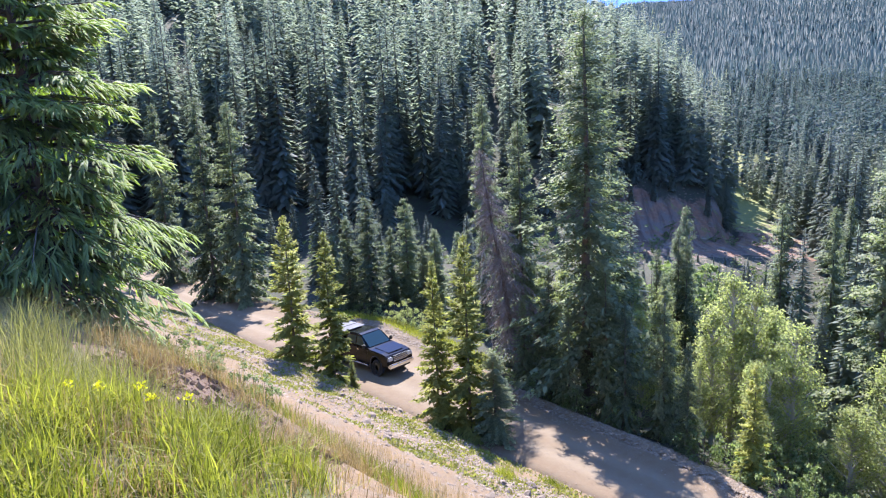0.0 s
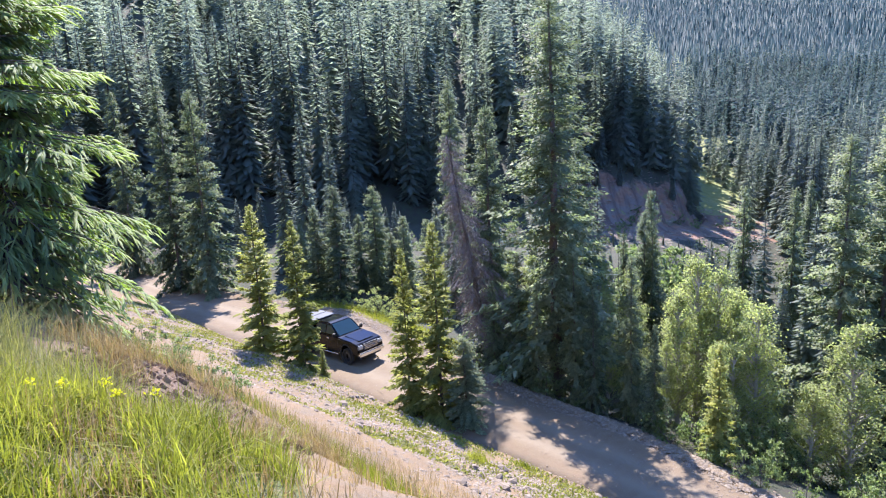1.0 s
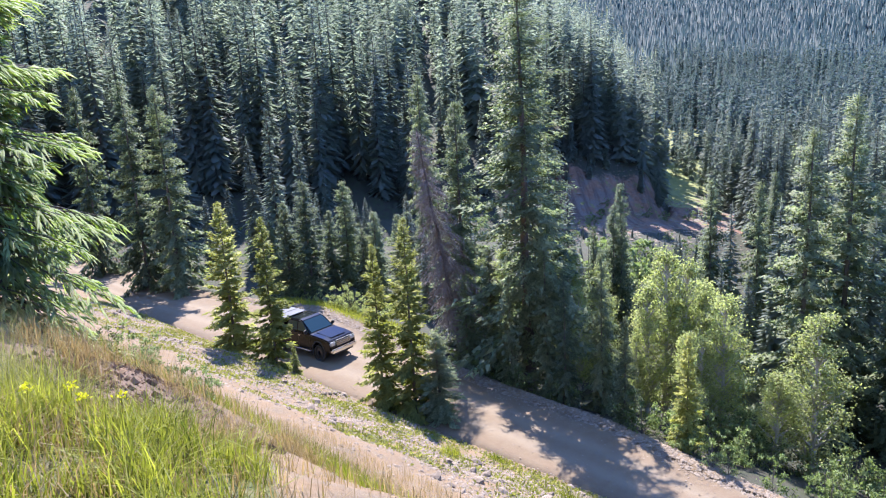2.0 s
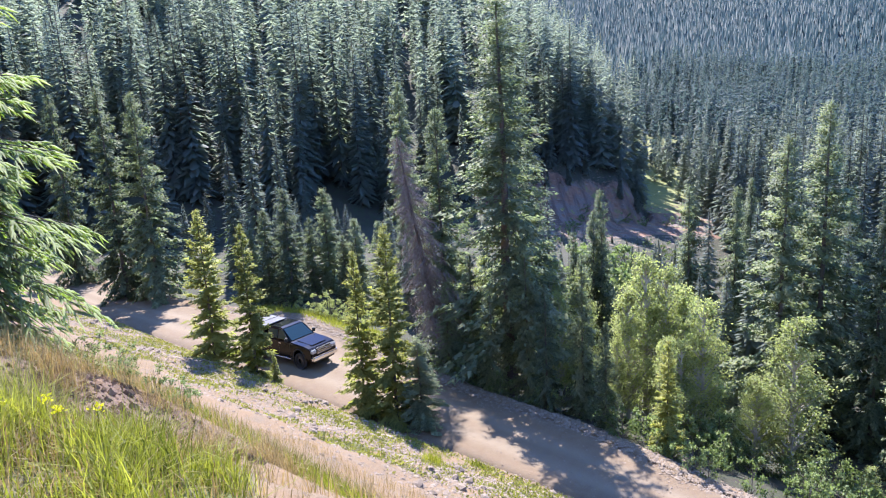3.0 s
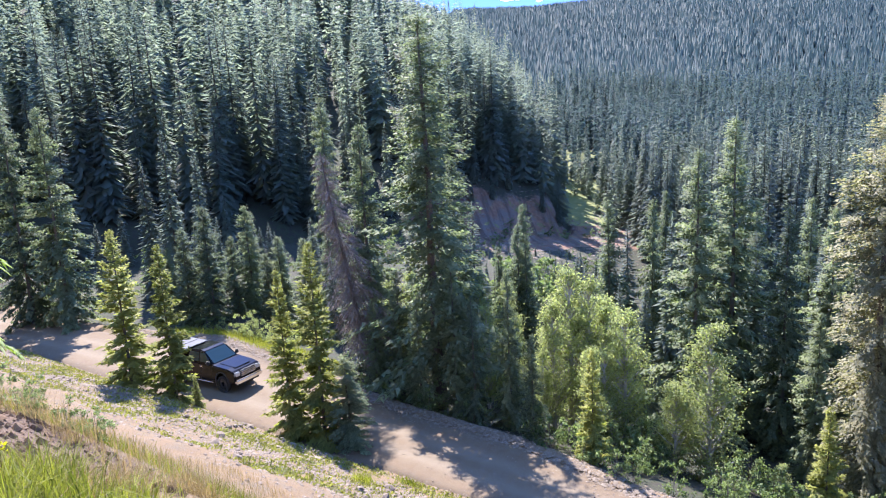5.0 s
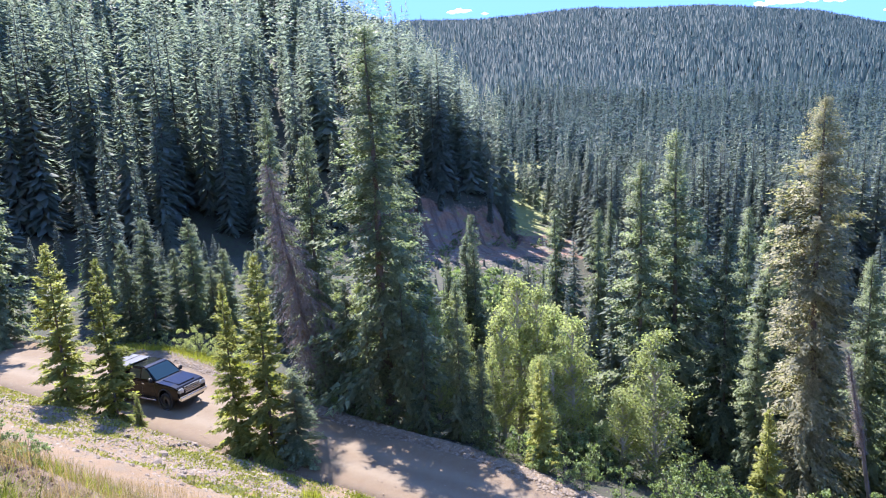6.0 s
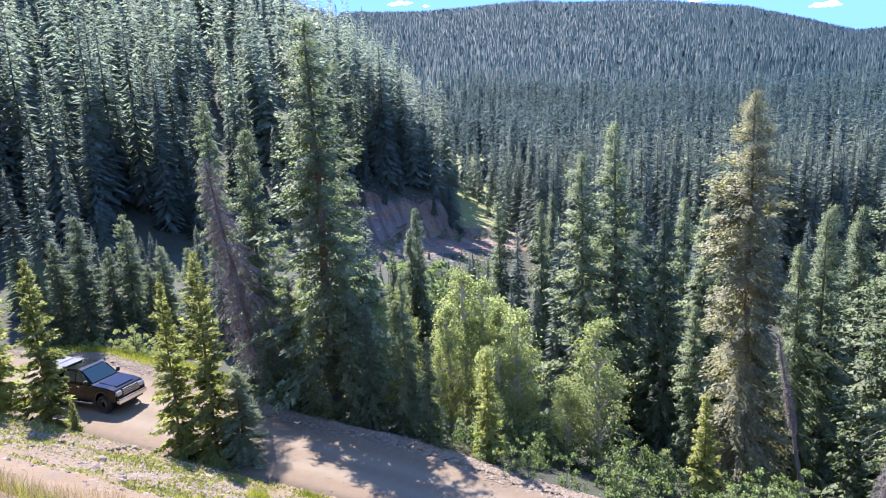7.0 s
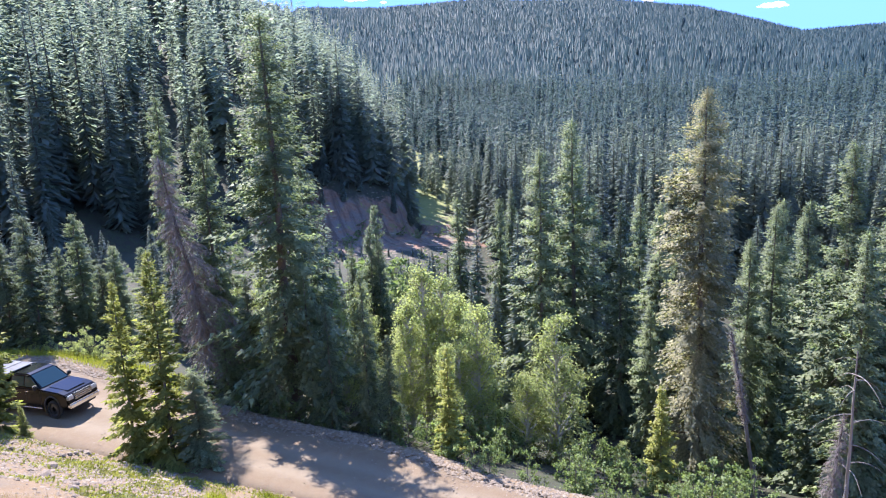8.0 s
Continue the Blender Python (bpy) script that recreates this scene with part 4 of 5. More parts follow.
    for k in range(nb):
        cv, ct = cone_trunk(0.018, 0.004, 1.0, 4, rings=2)
        tz = cv[:, 2]
        w = cv[:, 0:1] * lat[k] + cv[:, 1:2] * np.array([0, 0, 1.0]) + out[k] * (tz * L[k])[:, None]
        w[:, 2] += f[k] * H + L[k] * (rise[k] * tz + 0.22 * tz - (0.85 + 0.5 * (1 - f[k]) ** 4) * tz ** 2 + 0.48 * tz ** 3)
        limbs.append((w, ct))
    tv, tt = join(limbs)
    part("trunk", mesh_of("near_trunk", tv, tt, BARK, True), root)
    x, y = -5.15, 8.9
    root.matrix_world = pose(x, y, land1(x, y) - 0.45)
    tagged(root, "bushy spruce with fresh light green shoots on the grassy bank", "spruce tree")


near_spruce()


# ---- pickup truck ----
PAINT = plain("black_car_paint", (0.0022, 0.0026, 0.0040), 0.14, 0.0, 0.2, 3.0, 0.0)
RUBBER = plain("tyre_rubber", (0.025, 0.024, 0.023), 0.9, wear=0.3)
CHROME = plain("bright_metal", (0.70, 0.70, 0.70), 0.18, 1.0, 0.1)
DARK_TRIM = plain("black_plastic", (0.02, 0.02, 0.02), 0.6)
RIM = plain("dark_alloy", (0.10, 0.10, 0.11), 0.35, 0.8)
PANEL = plain("grey_aluminium_sheet", (0.150, 0.150, 0.155), 0.75, 0.0, 0.15, 2.0)
LAMP_GLASS = plain("headlight_glass", (0.45, 0.45, 0.43), 0.15, 0.3, 0.15)
RED_LENS = plain("red_lens", (0.35, 0.015, 0.012), 0.2, wear=0.1)


def tinted_glass():
    n = Nodes("tinted_glass")
    m = n.done((0.012, 0.030, 0.036), 0.05)
    n.bsdf.inputs["Coat Weight"].default_value = 0.2
    n.bsdf.inputs["Specular IOR Level"].default_value = 0.5
    return m


GLASS = tinted_glass()
PANEL.node_tree.nodes["Principled BSDF"].inputs["Specular IOR Level"].default_value = 0.1
PAINT.node_tree.nodes["Principled BSDF"].inputs["Specular IOR Level"].default_value = 0.22


def profile_solid(outline, half_width, bevel=0.04, taper=None):
    """A side outline of (x, z) drawn out across the car's width, with rounded edges."""
    bm = bmesh.new()
    loops = []
    for sgn in (-1, 1):
        loops.append([bm.verts.new((x, sgn * (half_width - (taper(z) if taper else 0)), z)) for x, z in outline])
    bm.faces.new(loops[0])
    bm.faces.new(loops[1][::-1])
    n = len(outline)
    for i in range(n):
        j = (i + 1) % n
        bm.faces.new((loops[0][j], loops[0][i], loops[1][i], loops[1][j]))
    bmesh.ops.recalc_face_normals(bm, faces=bm.faces)
    rim = [e for e in bm.edges if len(e.link_faces) == 2 and e.calc_face_angle(0) > 0.6]
    bmesh.ops.bevel(bm, geom=rim, offset=bevel, segments=2, affect="EDGES", clamp_overlap=True)
    return bm


def box(size, at, bevel=0.02, turn=None):
    bm = bmesh.new()
    bmesh.ops.create_cube(bm, size=1.0)
    bmesh.ops.scale(bm, vec=size, verts=bm.verts)
    if bevel:
        bmesh.ops.bevel(bm, geom=bm.edges[:], offset=bevel, segments=2, affect="EDGES")
    if turn:
        bmesh.ops.rotate(bm, cent=(0, 0, 0), matrix=Euler(turn).to_matrix(), verts=bm.verts)
    bmesh.ops.translate(bm, vec=at, verts=bm.verts)
    return bm


def pane(corners, thick=0.012):
    """A thin glass sheet with the given four corners."""
    bm = bmesh.new()
    f = bm.faces.new([bm.verts.new(c) for c in corners])
    bm.normal_update()
    r = bmesh.ops.extrude_face_region(bm, geom=[f])
    bmesh.ops.translate(bm, vec=f.normal * thick, verts=[v for v in r["geom"] if isinstance(v, bmesh.types.BMVert)])
    bmesh.ops.recalc_face_normals(bm, faces=bm.faces)
    return bm


def disc_ring(profile, segments=28):
    """Turns (radius, y) points about the y axis."""
    bm = bmesh.new()
    vs = [bm.verts.new((r, y, 0)) for r, y in profile]
    es = [bm.edges.new((a, b)) for a, b in zip(vs, vs[1:])]
    bmesh.ops.spin(bm, geom=vs + es, cent=(0, 0, 0), axis=(0, 1, 0), angle=2 * math.pi, steps=segments, use_duplicate=False)
    bmesh.ops.remove_doubles(bm, verts=bm.verts, dist=0.001)
    bmesh.ops.recalc_face_normals(bm, faces=bm.faces)
    return bm


def build_truck():
    root = new("pickup_truck")
    add = lambda name, bm, mat, label="", smooth=False, parent=None: part(name, mesh_from_bm(name, bm, mat, smooth), parent or root, label)

    def arch(cx):
        return [(cx + 0.52 * math.cos(a), 0.55 + 0.50 * math.sin(a)) for a in np.linspace(0, math.pi, 9)]
    outline = [(-2.93, 0.62), (-2.93, 1.05), (-2.90, 1.36), (-1.10, 1.36), (1.15, 1.36), (1.35, 1.33), (2.30, 1.27), (2.78, 1.18), (2.93, 1.02), (2.95, 0.62),
               *arch(1.86), (0.6, 0.46), (-0.6, 0.46), *arch(-1.80)]
    add("body", profile_solid(outline, 0.99, 0.05), PAINT)
    cab = [(-1.18, 1.34), (-0.98, 1.90), (-0.80, 1.95), (0.05, 1.97), (0.30, 1.93), (1.18, 1.34)]
    taper = lambda z: 0.05 + 0.18 * max(0.0, (z - 1.34) / 0.62)
    add("cab", profile_solid(cab, 0.99, 0.05, taper), PAINT)
    add("windshield", pane([(1.13, 0.80, 1.40), (1.13, -0.80, 1.40), (0.36, -0.70, 1.90), (0.36, 0.70, 1.90)][::-1]), GLASS, "tinted windshield")
    add("rear_window", pane([(-1.17, 0.70, 1.42), (-1.17, -0.70, 1.42), (-1.01, -0.62, 1.83), (-1.01, 0.62, 1.83)]), GLASS)
    for sgn in (-1, 1):
        yb, yt = sgn * 0.930, sgn * 0.805
        for a, b, c, d in ((0.98, 0.02, 0.02, 0.40), (-0.06, -0.98, -0.86, -0.06)):
            q = [(a, yb, 1.42), (b, yb, 1.42), (c, yt, 1.86), (d, yt, 1.86)]
            add("side_window", pane(q if sgn > 0 else q[::-1]), GLASS)
        add("mirror", box((0.14, 0.22, 0.22), (0.92, sgn * 1.08, 1.46), 0.04), DARK_TRIM)
        add("running_board", box((2.3, 0.14, 0.07), (0.0, sgn * 0.98, 0.44), 0.02), CHROME, "bright running board")
        for x in (0.22, -0.78):
            add("door_handle", box((0.20, 0.035, 0.045), (x, sgn * 1.0, 1.20), 0.012), CHROME)
        for x in (0.10, -0.95, 1.10):
            add("door_seam", box((0.012, 0.006, 0.80), (x, sgn * 0.992, 0.90), 0.0), DARK_TRIM)
        add("headlight", box((0.16, 0.40, 0.24), (2.88, sgn * 0.76, 1.00), 0.05), LAMP_GLASS, "clear headlight")
        add("tail_light", box((0.10, 0.20, 0.40), (-2.92, sgn * 0.89, 1.12), 0.03), RED_LENS, "red tail light")
        for x in (1.86, -1.80):
            wheel = add("wheel", disc_ring([(0.12, -0.10), (0.27, -0.10), (0.29, -0.02), (0.29, 0.13), (0.12, 0.13)]), RIM, "dark alloy wheel", True)
            wheel.matrix_basis = pose(x, sgn * 0.84, 0.43)
            add("tyre", disc_ring([(0.27, -0.13), (0.37, -0.15), (0.42, -0.12), (0.43, 0.0), (0.42, 0.12), (0.37, 0.15), (0.27, 0.13), (0.27, -0.13)]), RUBBER, "dusty black tyre", True, wheel)
            add("fender_flare", disc_ring([(0.50, -0.03), (0.57, -0.03), (0.57, 0.03), (0.50, 0.03), (0.50, -0.03)], 24), DARK_TRIM, "", True).matrix_basis = pose(x, sgn * 0.975, 0.53)
    add("grille", box((0.10, 1.10, 0.34), (2.93, 0, 1.00), 0.03), DARK_TRIM, "black grille")
    for z in (0.91, 1.00, 1.09):
        add("grille_bar", box((0.05, 1.12, 0.035), (2.985, 0, z), 0.01), CHROME, "bright grille bar")
    add("front_bumper", box((0.22, 1.96, 0.24), (2.98, 0, 0.66), 0.06), CHROME, "chrome front bumper")
    add("skid_plate", box((0.30, 1.5, 0.14), (2.86, 0, 0.50), 0.04), DARK_TRIM)
    add("rear_bumper", box((0.20, 1.90, 0.20), (-2.98, 0, 0.64), 0.05), CHROME)
    add("tailgate", box((0.06, 1.52, 0.58), (-2.93, 0, 1.06), 0.03), PAINT)
    add("hood_bulge", box((1.30, 1.15, 0.06), (1.92, 0, 1.285), 0.028, (0, 0.075, 0)), PAINT)
    add("bed_cap", box((1.75, 1.78, 0.46), (-2.02, 0, 1.58), 0.08), PAINT, "black bed cap")
    for x in (-2.42, -1.60):
        add("roof_panel", box((0.76, 1.62, 0.04), (x, 0, 1.90), 0.012), PANEL, "light grey flat panel on the bed cap")
    for y in (-0.6, 0.6):
        add("rack_bar", box((1.80, 0.05, 0.05), (-2.02, y, 1.845), 0.01), DARK_TRIM)
    root.matrix_world = pose(-5.2, 40.8, 0.0, 0, 0, -43) @ Matrix.Diagonal((0.95, 1.0, 1.10, 1))
    tagged(root, "black four-door pickup truck with chrome bumper on the dirt road", "pickup truck")


build_truck()


# ---- clouds ----
def cloud_material():
    n = Nodes("self_lit_white_cloud")
    # Weak glow added in place of sunlight through the cloud; backlit, it renders dark.
    n.bsdf.inputs["Emission Color"].default_value = (0.95, 0.97, 1.0, 1)
    n.bsdf.inputs["Emission Strength"].default_value = 0.2
    return n.done((0.85, 0.85, 0.86), 1.0)


CLOUD = cloud_material()


def cloud(x, y, z, wide, tall, seed):
    g = random.Random(seed)
    bm = bmesh.new()
    for k in range(16):
        t = g.uniform(-1, 1)
        r = tall * (1.05 - 0.75 * abs(t)) * g.uniform(0.5, 0.9)
        m = Matrix.Translation((t * wide, g.uniform(-0.3, 0.3) * wide, g.uniform(-0.1, 0.5) * r)) @ Matrix.Diagonal((1.7, 1.3, 0.8, 1))
        bmesh.ops.create_icosphere(bm, subdivisions=2, radius=r, matrix=m)
    ob = new("cloud", mesh_from_bm("cloud", bm, CLOUD, True))
    ob.matrix_world = pose(x, y, z, 0, 0, -math.degrees(math.atan2(x, y)))
    tagged(ob, "small white fair-weather cloud", "cloud", "clouds", "structure")


for x, y, z, w, h, k in ((952, 2845, 410, 48, 15, 1), (1050, 2810, 395, 14, 6, 2), (2000, 2236, 345, 150, 22, 3), (2140, 2100, 335, 60, 14, 4), (2265, 1967, 284, 50, 18, 5)):
    cloud(x, y, z, w, h, k)


# ---- grass and small growth ----
def blades(name, x, y, length, lean, width, material, label, seed, tint=None, droop=0.5, lift=0.0, category="grass"):
    """Bent grass blades, each a tapering strip of three triangles, joined."""
    g = np.random.default_rng(seed)
    n = len(x)
    z = land(x, y) - 0.02 + lift
    a = g.uniform(0, 2 * np.pi, n)
    d = np.stack([np.cos(a), np.sin(a), 0 * a], -1)
    side = np.stack([-np.sin(a), np.cos(a), 0 * a], -1) * (width * 0.5)[:, None]
    p0 = np.stack([x, y, z], -1)
    up = np.array([0, 0, 1.0])
    p1 = p0 + up * (length * 0.55)[:, None] + d * (length * lean * 0.35)[:, None]
    p2 = p0 + up * (length * (1 - droop * lean ** 2))[:, None] + d * (length * lean)[:, None]
    v = np.stack([p0 - side, p0 + side, p1 - side * 0.8, p1 + side * 0.8, p2], 1).reshape(-1, 3)
    i = np.arange(n)[:, None] * 5
    t = np.concatenate([i + [0, 1, 3], i + [0, 3, 2], i + [2, 3, 4]], 0)
    tint = np.zeros(n) if tint is None else tint
    me = mesh_of(name, v, t, material, False, tint=np.repeat(tint, 5))
    return tagged(new(name, me), label, category, kind="stuff")


def near_bank(n, seed, u0, u1, d0, d1, a0=-44, a1=30):
    """Random feet on the bank round the standpoint."""
    g = np.random.default_rng(seed)
    a = np.radians(g.uniform(a0, a1, n))
    d = d0 + (d1 - d0) * g.uniform(0, 1, n) ** 0.8
    x, y = d * np.sin(a), d * np.cos(a)
    u, s = road_uv(x, y)
    ok = (u > u0 + 0.25 * wavy(x, y, 0.8, 6)) & (u < u1)
    return x[ok], y[ok], g


x, y, g = near_bank(70000, 501, 17.0, 20.2, 1.6, 8.5)
tuft = wavy(x, y, 0.35, 8)
patch = wavy(x, y, 0.9, 3)
azd = np.degrees(np.arctan2(x, y))
lush = smooth01((-14 - azd + 3 * patch) / 6) * np.maximum(smooth01((5.7 - np.hypot(x, y)) / 0.9), 0.22 * smooth01((-24 - azd) / 4))
bare = bare_soil(x, y)
green = patch + 0.5 * g.normal(size=len(x)) > 0.55 - 0.95 * lush
dense = g.uniform(0, 1, len(x)) < (0.25 + 0.7 * (tuft > -0.1)) * (0.16 + 0.84 * lush) * (1 - 0.95 * bare) * (0.25 + 0.75 * smooth01((6.1 - np.hypot(x, y)) / 0.8))
k = green & dense
blades("grass", x[k], y[k], g.uniform(0.10, 0.34, k.sum()) * (1 + 0.5 * tuft[k]) * (0.6 + 0.4 * lush[k]), g.uniform(0.1, 0.85, k.sum()), g.uniform(0.005, 0.014, k.sum()), GRASS,
       "lush yellow-green meadow grass on the near bank", 502, 0.4 * patch[k])
k = ~green & dense
blades("dry_grass", x[k], y[k], g.uniform(0.12, 0.36, k.sum()), g.uniform(0.1, 0.9, k.sum()), g.uniform(0.004, 0.009, k.sum()), STRAW,
       "dry straw-coloured grass among the green", 503, 0.3 * patch[k])
# tall bunches below the near spruce
g = np.random.default_rng(511)
for cx, cy, n, ln in ((-2.75, 4.6, 260, 0.78), (-3.2, 5.0, 260, 0.85), (-2.35, 5.0, 255, 0.5), (-2.9, 5.6, 255, 0.62), (-3.5, 5.4, 255, 0.8), (-3.6, 6.0, 252, 0.7), (-3.0, 6.6, 230, 0.55), (-2.7, 7.6, 220, 0.5), (-1.5, 5.8, 230, 0.45), (-1.2, 6.6, 200, 0.4), (-2.9, 4.2, 210, 0.6)):
    bx, by = cx + g.normal(0, 0.13, n), cy + g.normal(0, 0.13, n)
    blades("grass_bunch", bx, by, ln * g.uniform(0.55, 1.1, n), g.uniform(0.2, 0.95, n), g.uniform(0.003, 0.006, n), SEEDING if n > 250 else STRAW,
           "tall arching bunch of seeding grass", int(n + 10 * abs(cx)), g.uniform(-0.3, 0.3, n))
for i in range(26):
    cx, cy, n = float(g.uniform(-2.9, -0.7)), float(g.uniform(2.4, 4.4)), int(g.integers(130, 240))
    if math.degrees(math.atan2(cx, cy)) > -12 or bare_soil(np.array([cx]), np.array([cy]))[0] > 0.3:
        continue
    ln = float(g.uniform(0.34, 0.58))
    blades("grass_bunch", cx + g.normal(0, 0.09, n), cy + g.normal(0, 0.09, n), ln * g.uniform(0.5, 1.1, n), g.uniform(0.15, 0.95, n), g.uniform(0.004, 0.009, n), GRASS,
           "bright yellow-green bunch of meadow grass", 700 + i, g.uniform(0.0, 0.5) + g.uniform(-0.25, 0.25, n))
for i, (cx, cy, n, ln) in enumerate(((-3.35, 7.2, 260, 0.42), (-3.15, 7.45, 200, 0.36), (-3.6, 7.0, 200, 0.4), (-2.35, 7.3, 150, 0.3), (-2.05, 5.6, 170, 0.34), (-1.6, 6.2, 150, 0.36), (-1.25, 7.3, 170, 0.4), (-1.0, 6.7, 150, 0.34), (-2.9, 6.4, 150, 0.3), (-1.7, 5.2, 140, 0.34))):
    blades("grass_hummock", cx + g.normal(0, 0.11, n), cy + g.normal(0, 0.11, n), ln * g.uniform(0.5, 1.1, n), g.uniform(0.2, 1.0, n), g.uniform(0.003, 0.006, n), STRAW,
           "dry tan hummock of grass on the bank's lip", 760 + i, g.uniform(-0.5, 0.2, n))
x, y, g = near_bank(26000, 521, 9.5, 17.2, 7.0, 19, -18, 34)
thick = wavy(x, y, 1.3, 5) + 0.4 * g.normal(size=len(x)) > -0.15
x, y = x[thick], y[thick]
blades("dry_grass", x, y, g.uniform(0.15, 0.42, len(x)), g.uniform(0.1, 0.6, len(x)), g.uniform(0.004, 0.009, len(x)), STRAW, "thin pale dry grass on the steep bank", 522)
x, y, g = near_bank(16000, 531, 14.5, 17.4, 6.0, 11, -26, 4)
ok = (bare_soil(x, y) < 0.3) & (wavy(x, y, 0.6, 2) > 0)
x, y = x[ok], y[ok]
blades("grass", x, y, g.uniform(0.12, 0.36, len(x)), g.uniform(0.1, 0.7, len(x)), g.uniform(0.004, 0.008, len(x)), GRASS, "sparse green grass at the bank's crumbling edge", 532, g.uniform(-0.4, 0.1, len(x)))


def ground_cover():
    g = np.random.default_rng(541)
    s = g.uniform(-36, 9, 90000)
    u = g.uniform(0.1, 8.0, 90000)
    x, y = from_road(u, s)
    w = wavy(x, y, 1.0, 9) + 0.55 * wavy(x, y, 0.4, 2)
    ok = (w + 0.35 * g.normal(size=len(x)) > -0.05 + 0.07 * np.abs(u - 2.6))
    x, y = x[ok], y[ok]
    n = len(x)
    base = np.stack([x, y, land(x, y) - 0.01], -1)
    way = unit(g.normal(0, 1, (n, 3)) * [1, 1, 0.3] + [0, 0, 0.75])
    side = unit(np.cross(way, g.normal(0, 1, (n, 3))))
    ln = g.uniform(0.06, 0.17, n)
    v, t = diamonds(base, way, side, ln, ln * 0.5)
    tagged(new("ground_cover", mesh_of("ground_cover", v, t, MAT_PLANTS)), "mats of low yellow-green plants between the stones", "plants", kind="stuff")


ground_cover()
g = np.random.default_rng(551)
for u, s, n, ln in ((1.6, -0.5, 260, 0.42), (4.0, -0.6, 320, 0.45), (3.4, 4.0, 200, 0.5), (2.4, -3.5, 120, 0.3)):
    cx, cy = from_road(u, s)
    blades("grass_tuft", cx + g.normal(0, 0.22, n), cy + g.normal(0, 0.22, n), ln * g.uniform(0.5, 1.1, n), g.uniform(0.1, 0.8, n), g.uniform(0.010, 0.018, n), GRASS,
           "fresh green tuft of grass on the gravel bank", n, g.uniform(-0.2, 0.3, n))


sv = g.uniform(-30, -13, 5200)
x, y = from_road(-road_width(sv) - 0.4 - 2.4 * g.uniform(0, 1, len(sv)) ** 0.8, sv)
blades("verge_grass", x, y, g.uniform(0.15, 0.5, len(x)), g.uniform(0.1, 0.8, len(x)), g.uniform(0.015, 0.035, len(x)), GRASS, "bright green grass along the outer verge of the bend", 557, g.uniform(-0.1, 0.3, len(x)))


def yellow_flower(x, y, height, seed):
    g = np.random.default_rng(seed)
    root = new("yellow_flower")
    v, t = cone_trunk(0.004, 0.002, height, 5, (0.03, 0.02), 3, seed)
    part("stem", mesh_of("stem", v, t, GRASS), root)
    n = 26
    p = np.array([0.03, 0.02, height]) + g.normal(0, 1, (n, 3)) * [0.022, 0.022, 0.010]
    way = unit(g.normal(0, 1, (n, 3)) + [0, 0, 0.8])
    v, t = diamonds(p, way, unit(np.cross(way, g.normal(0, 1, (n, 3)))), np.full(n, 0.024), np.full(n, 0.017))
    part("blossom", mesh_of("blossom", v, t, YELLOW), root, "bright yellow blossom")
    root.matrix_world = pose(x, y, land1(x, y) - 0.02)
    tagged(root, "yellow wildflower standing in the grass", "wildflower", "wildflowers")


v, t = cone_trunk(0.005, 0.0025, 1.20, 6, (0.10, 0.0), 6, 9)
stem = new("grass_stem")
part("stalk", mesh_of("dry_stalk", v, t, STRAW), stem)
v, t = cone_trunk(0.006, 0.002, 0.13, 6, (0.02, 0.0), 3, 10)
part("seed_head", mesh_of("seed_head", v + [0.095, 0, 1.15], t, STRAW), stem)
stem.matrix_world = pose(1.35, 1.47, land1(1.35, 1.47) - 0.02)
tagged(stem, "single dry tan grass stem with a seed head", "grass stem")
for k, (x, y, h) in enumerate(((-2.15, 3.95, 0.30), (-1.98, 4.10, 0.33), (-1.95, 4.15, 0.26), (-1.72, 4.15, 0.32), (-2.32, 3.9, 0.27))):
    yellow_flower(x, y, h, 560 + k)
for x, y, h in ((-3.1, 8.5, 0.55), (-3.7, 9.0, 0.6), (-2.5, 8.6, 0.45), (-2.5, 7.75, 0.42), (-2.3, 8.0, 0.38), (-2.75, 7.6, 0.36), (-3.0, 7.9, 0.4)):
    plant_tree(BUSHES[1], "small_shrub", x, y, h, "sparse grey-green shrub on the crumbling bank", "shrubs on the bank", 50 * x, 1.1, 0.04, category="shrub")


def clods():
    g = np.random.default_rng(571)
    x, y = g.uniform(-3.4, -1.1, 1500), g.uniform(5.8, 8.2, 1500)
    ok = bare_soil(x, y) > g.uniform(0.35, 1, 1500)
    x, y = x[ok], y[ok]
    m = len(x)
    octa = np.array([[1, 0, 0], [-1, 0, 0], [0, 1, 0], [0, -1, 0], [0, 0, 0.8], [0, 0, -0.8]], float)
    v = octa[None] * g.uniform(0.4, 1.2, (m, 6, 1)) * (0.015 + 0.06 * g.uniform(0, 1, m) ** 2)[:, None, None]
    v = v + np.stack([x, y, land(x, y)], -1)[:, None]
    faces = np.array([[0, 2, 4], [2, 1, 4], [1, 3, 4], [3, 0, 4], [2, 0, 5], [1, 2, 5], [3, 1, 5], [0, 3, 5]])
    t = (faces[None] + (np.arange(m) * 6)[:, None, None]).reshape(-1, 3)
    tagged(new("soil_clods", mesh_of("soil_clods", v.reshape(-1, 3), t, SOIL)), "loose brown clods of earth on the crumbling bank", "soil", kind="stuff")


SOIL = plain("brown_earth", (0.165, 0.098, 0.052), 0.95, 0.0, 0.45, 6.0)
clods()


# ---- stones, last ----
def stone_mesh(seed):
    g = random.Random(seed)
    bm = bmesh.new()
    bmesh.ops.create_icosphere(bm, subdivisions=1, radius=0.5)
    for v in bm.verts:
        v.co *= g.uniform(0.7, 1.15)
        v.co.z *= 0.62
        v.co.x *= 1.2
    return mesh_from_bm("stone", bm, STONE)


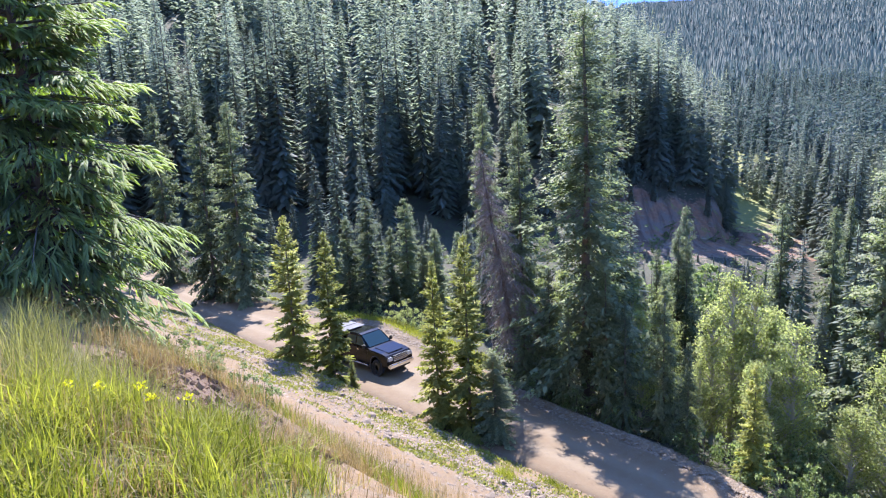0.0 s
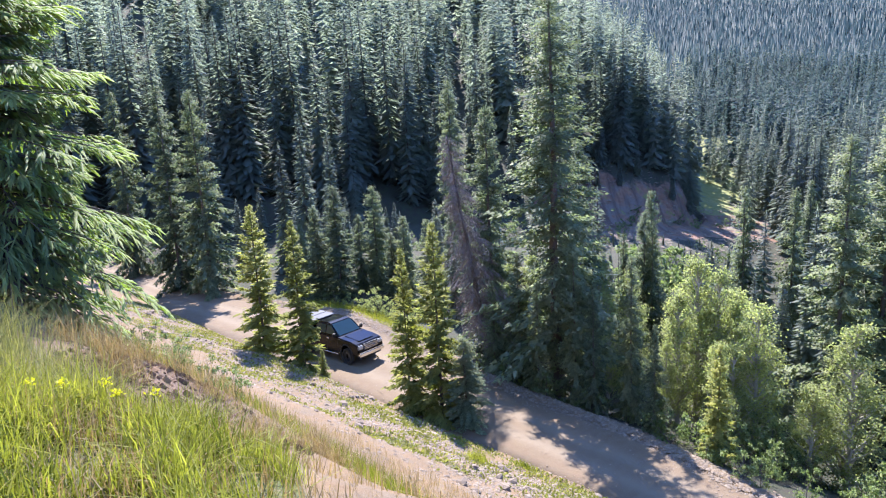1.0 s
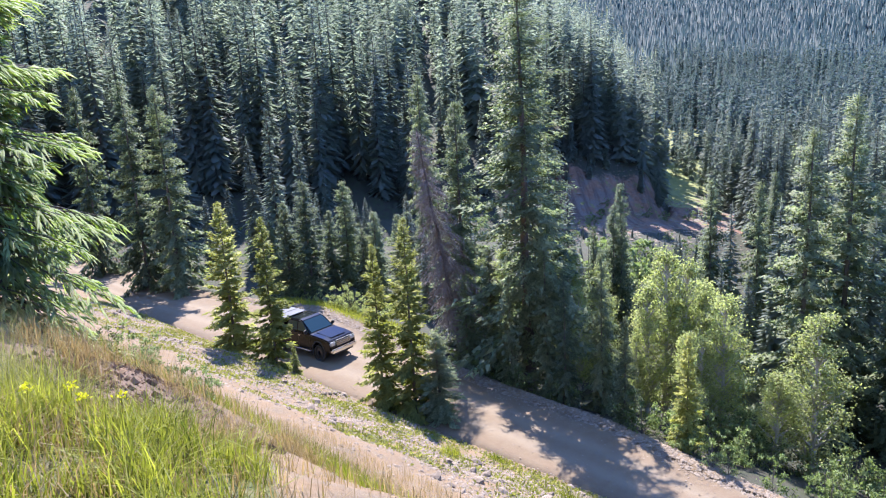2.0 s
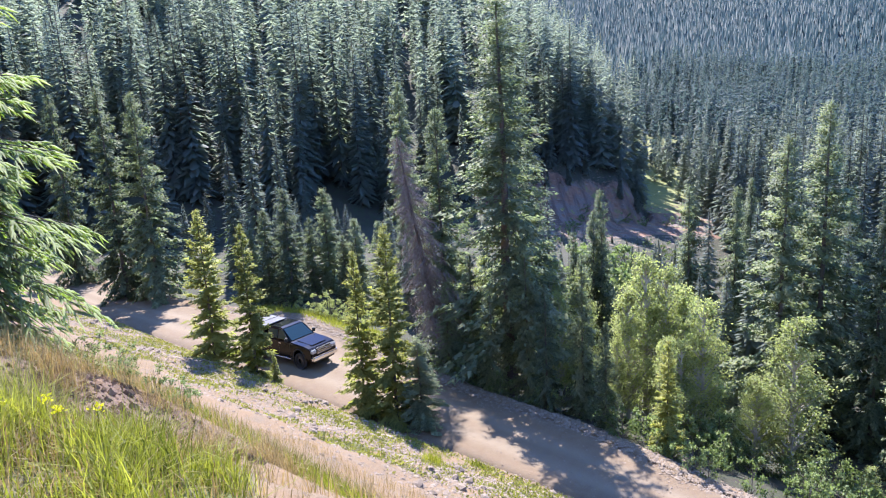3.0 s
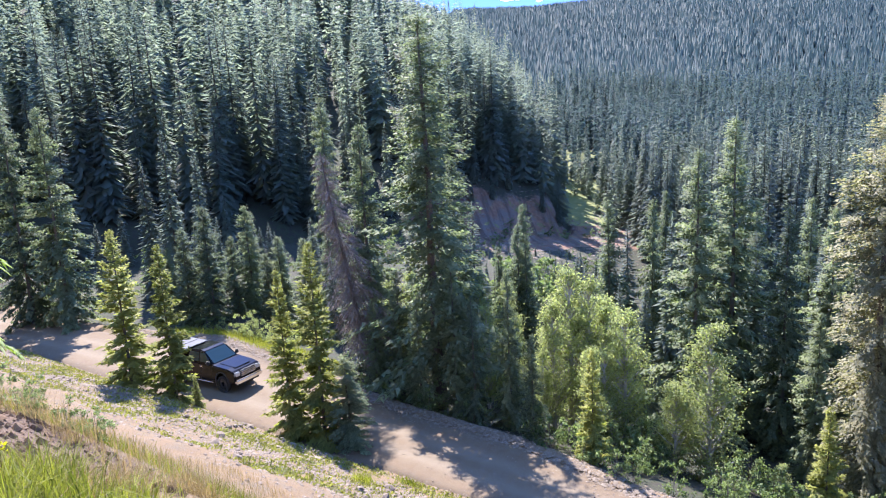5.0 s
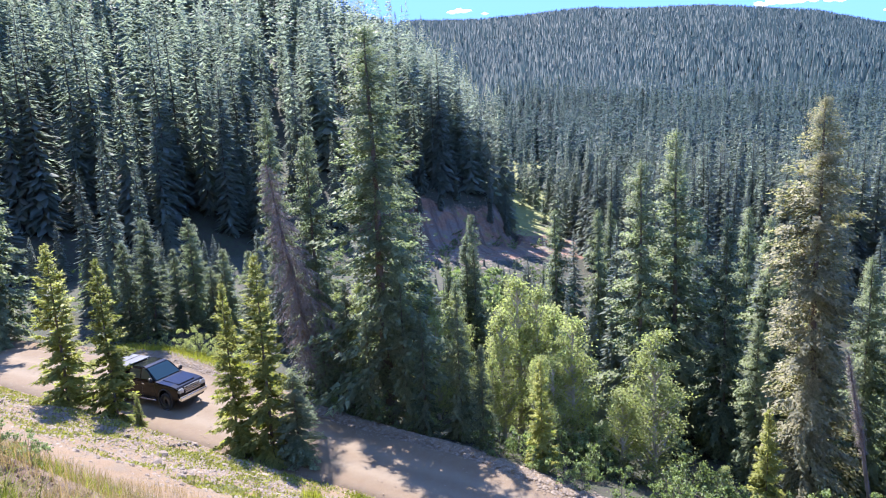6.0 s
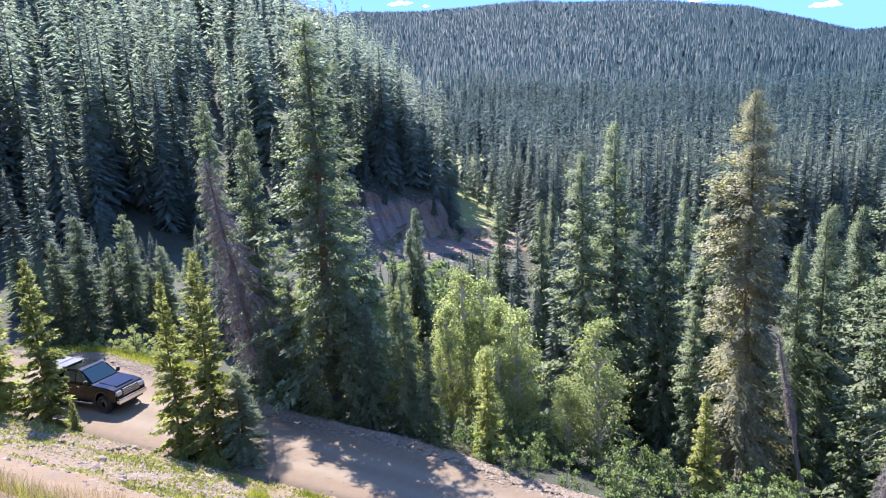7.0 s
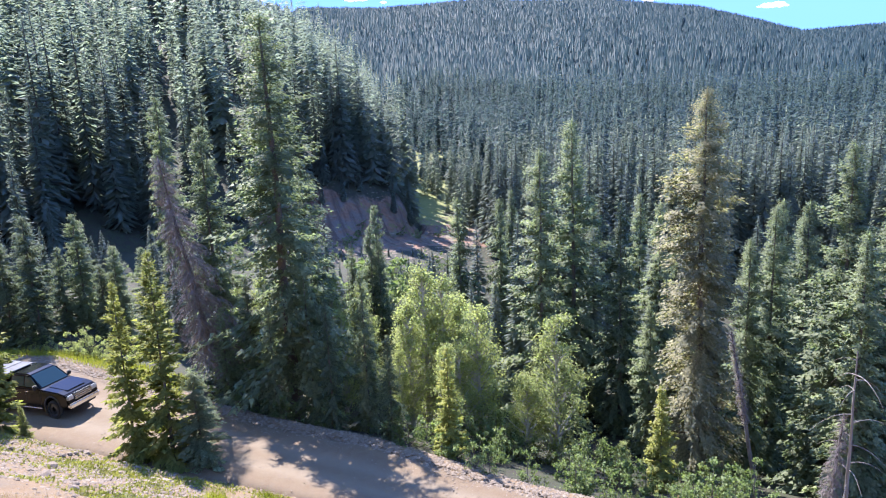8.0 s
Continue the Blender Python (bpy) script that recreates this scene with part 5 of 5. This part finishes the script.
STONES = [stone_mesh(600 + k) for k in range(6)]


def scatter_stones():
    g = np.random.default_rng(611)
    n = 0
    while n < 290:
        s, u = g.uniform(-32, 10), abs(g.normal(3.8, 2.4))
        x, y = from_road(u + 0.2, s)
        if u > 12 or wavy(x, y, 2.2, 6) < -0.25:
            continue
        ob = part("stone", STONES[n % 6], ground)
        k = 0.13 + 0.34 * g.uniform(0, 1) ** 3
        ob.matrix_world = pose(x, y, land1(x, y) + 0.08 * k, g.uniform(-25, 25), g.uniform(-25, 25), g.uniform(0, 360)) @ Matrix.Diagonal((k, k * g.uniform(0.7, 1.1), k, 1))
        n += 1
    # rubble: small stones over the bank and along both verges
    m = 52000
    s = g.uniform(-36, 12, m)
    u = np.where(g.uniform(0, 1, m) < 0.7, np.abs(g.normal(4.2, 2.2, m)), -road_width(s) - g.normal(0.1, 0.6, m))
    u = np.where(g.uniform(0, 1, m) < 0.04, -g.uniform(0, 1, m) * road_width(s), u)
    x, y = from_road(u, s)
    ok = (u < 13) & (wavy(x, y, 2.2, 6) > -0.55)
    x, y = x[ok], y[ok]
    m = len(x)
    k = (0.025 + 0.11 * g.uniform(0, 1, m) ** 2.5) * np.where((u < 0) & (-u < road_width(s) - 0.4), 0.5, 1.0)[ok]
    # and coarser stones on the eroded slope across the ravine
    sx = g.uniform(22, 60, 2600)
    sy = 98 + 0.28 * sx + g.uniform(-20, 14, 2600)
    x, y, k, m = np.append(x, sx), np.append(y, sy), np.append(k, 0.10 + 0.45 * g.uniform(0, 1, 2600) ** 3), m + 2600
    octa = np.array([[1, 0, 0], [-1, 0, 0], [0, 1, 0], [0, -1, 0], [0, 0, 0.30], [0, 0, -0.6]], float)
    v = octa[None] * g.uniform(0.5, 1.1, (m, 6, 1)) * k[:, None, None]
    a = g.uniform(0, 6.3, m)
    c, sn = np.cos(a)[:, None], np.sin(a)[:, None]
    v = np.stack([v[..., 0] * c - v[..., 1] * sn, v[..., 0] * sn + v[..., 1] * c, v[..., 2]], -1)
    inside = (road_uv(x, y)[0] < 0) & (-road_uv(x, y)[0] < road_width(road_uv(x, y)[1]))
    v = v + np.stack([x, y, land(x, y) + 0.08 * k + 0.03 * inside], -1)[:, None]
    faces = np.array([[0, 2, 4], [2, 1, 4], [1, 3, 4], [3, 0, 4], [2, 0, 5], [1, 2, 5], [3, 1, 5], [0, 3, 5]])
    t = (faces[None, :4] + (np.arange(m) * 6)[:, None, None]).reshape(-1, 3)
    rubble = mesh_of("rubble", v.reshape(-1, 3), t, STONE)
    ob = part("rubble", rubble, ground)
    tagged(ob, kind="stuff")


scatter_stones()
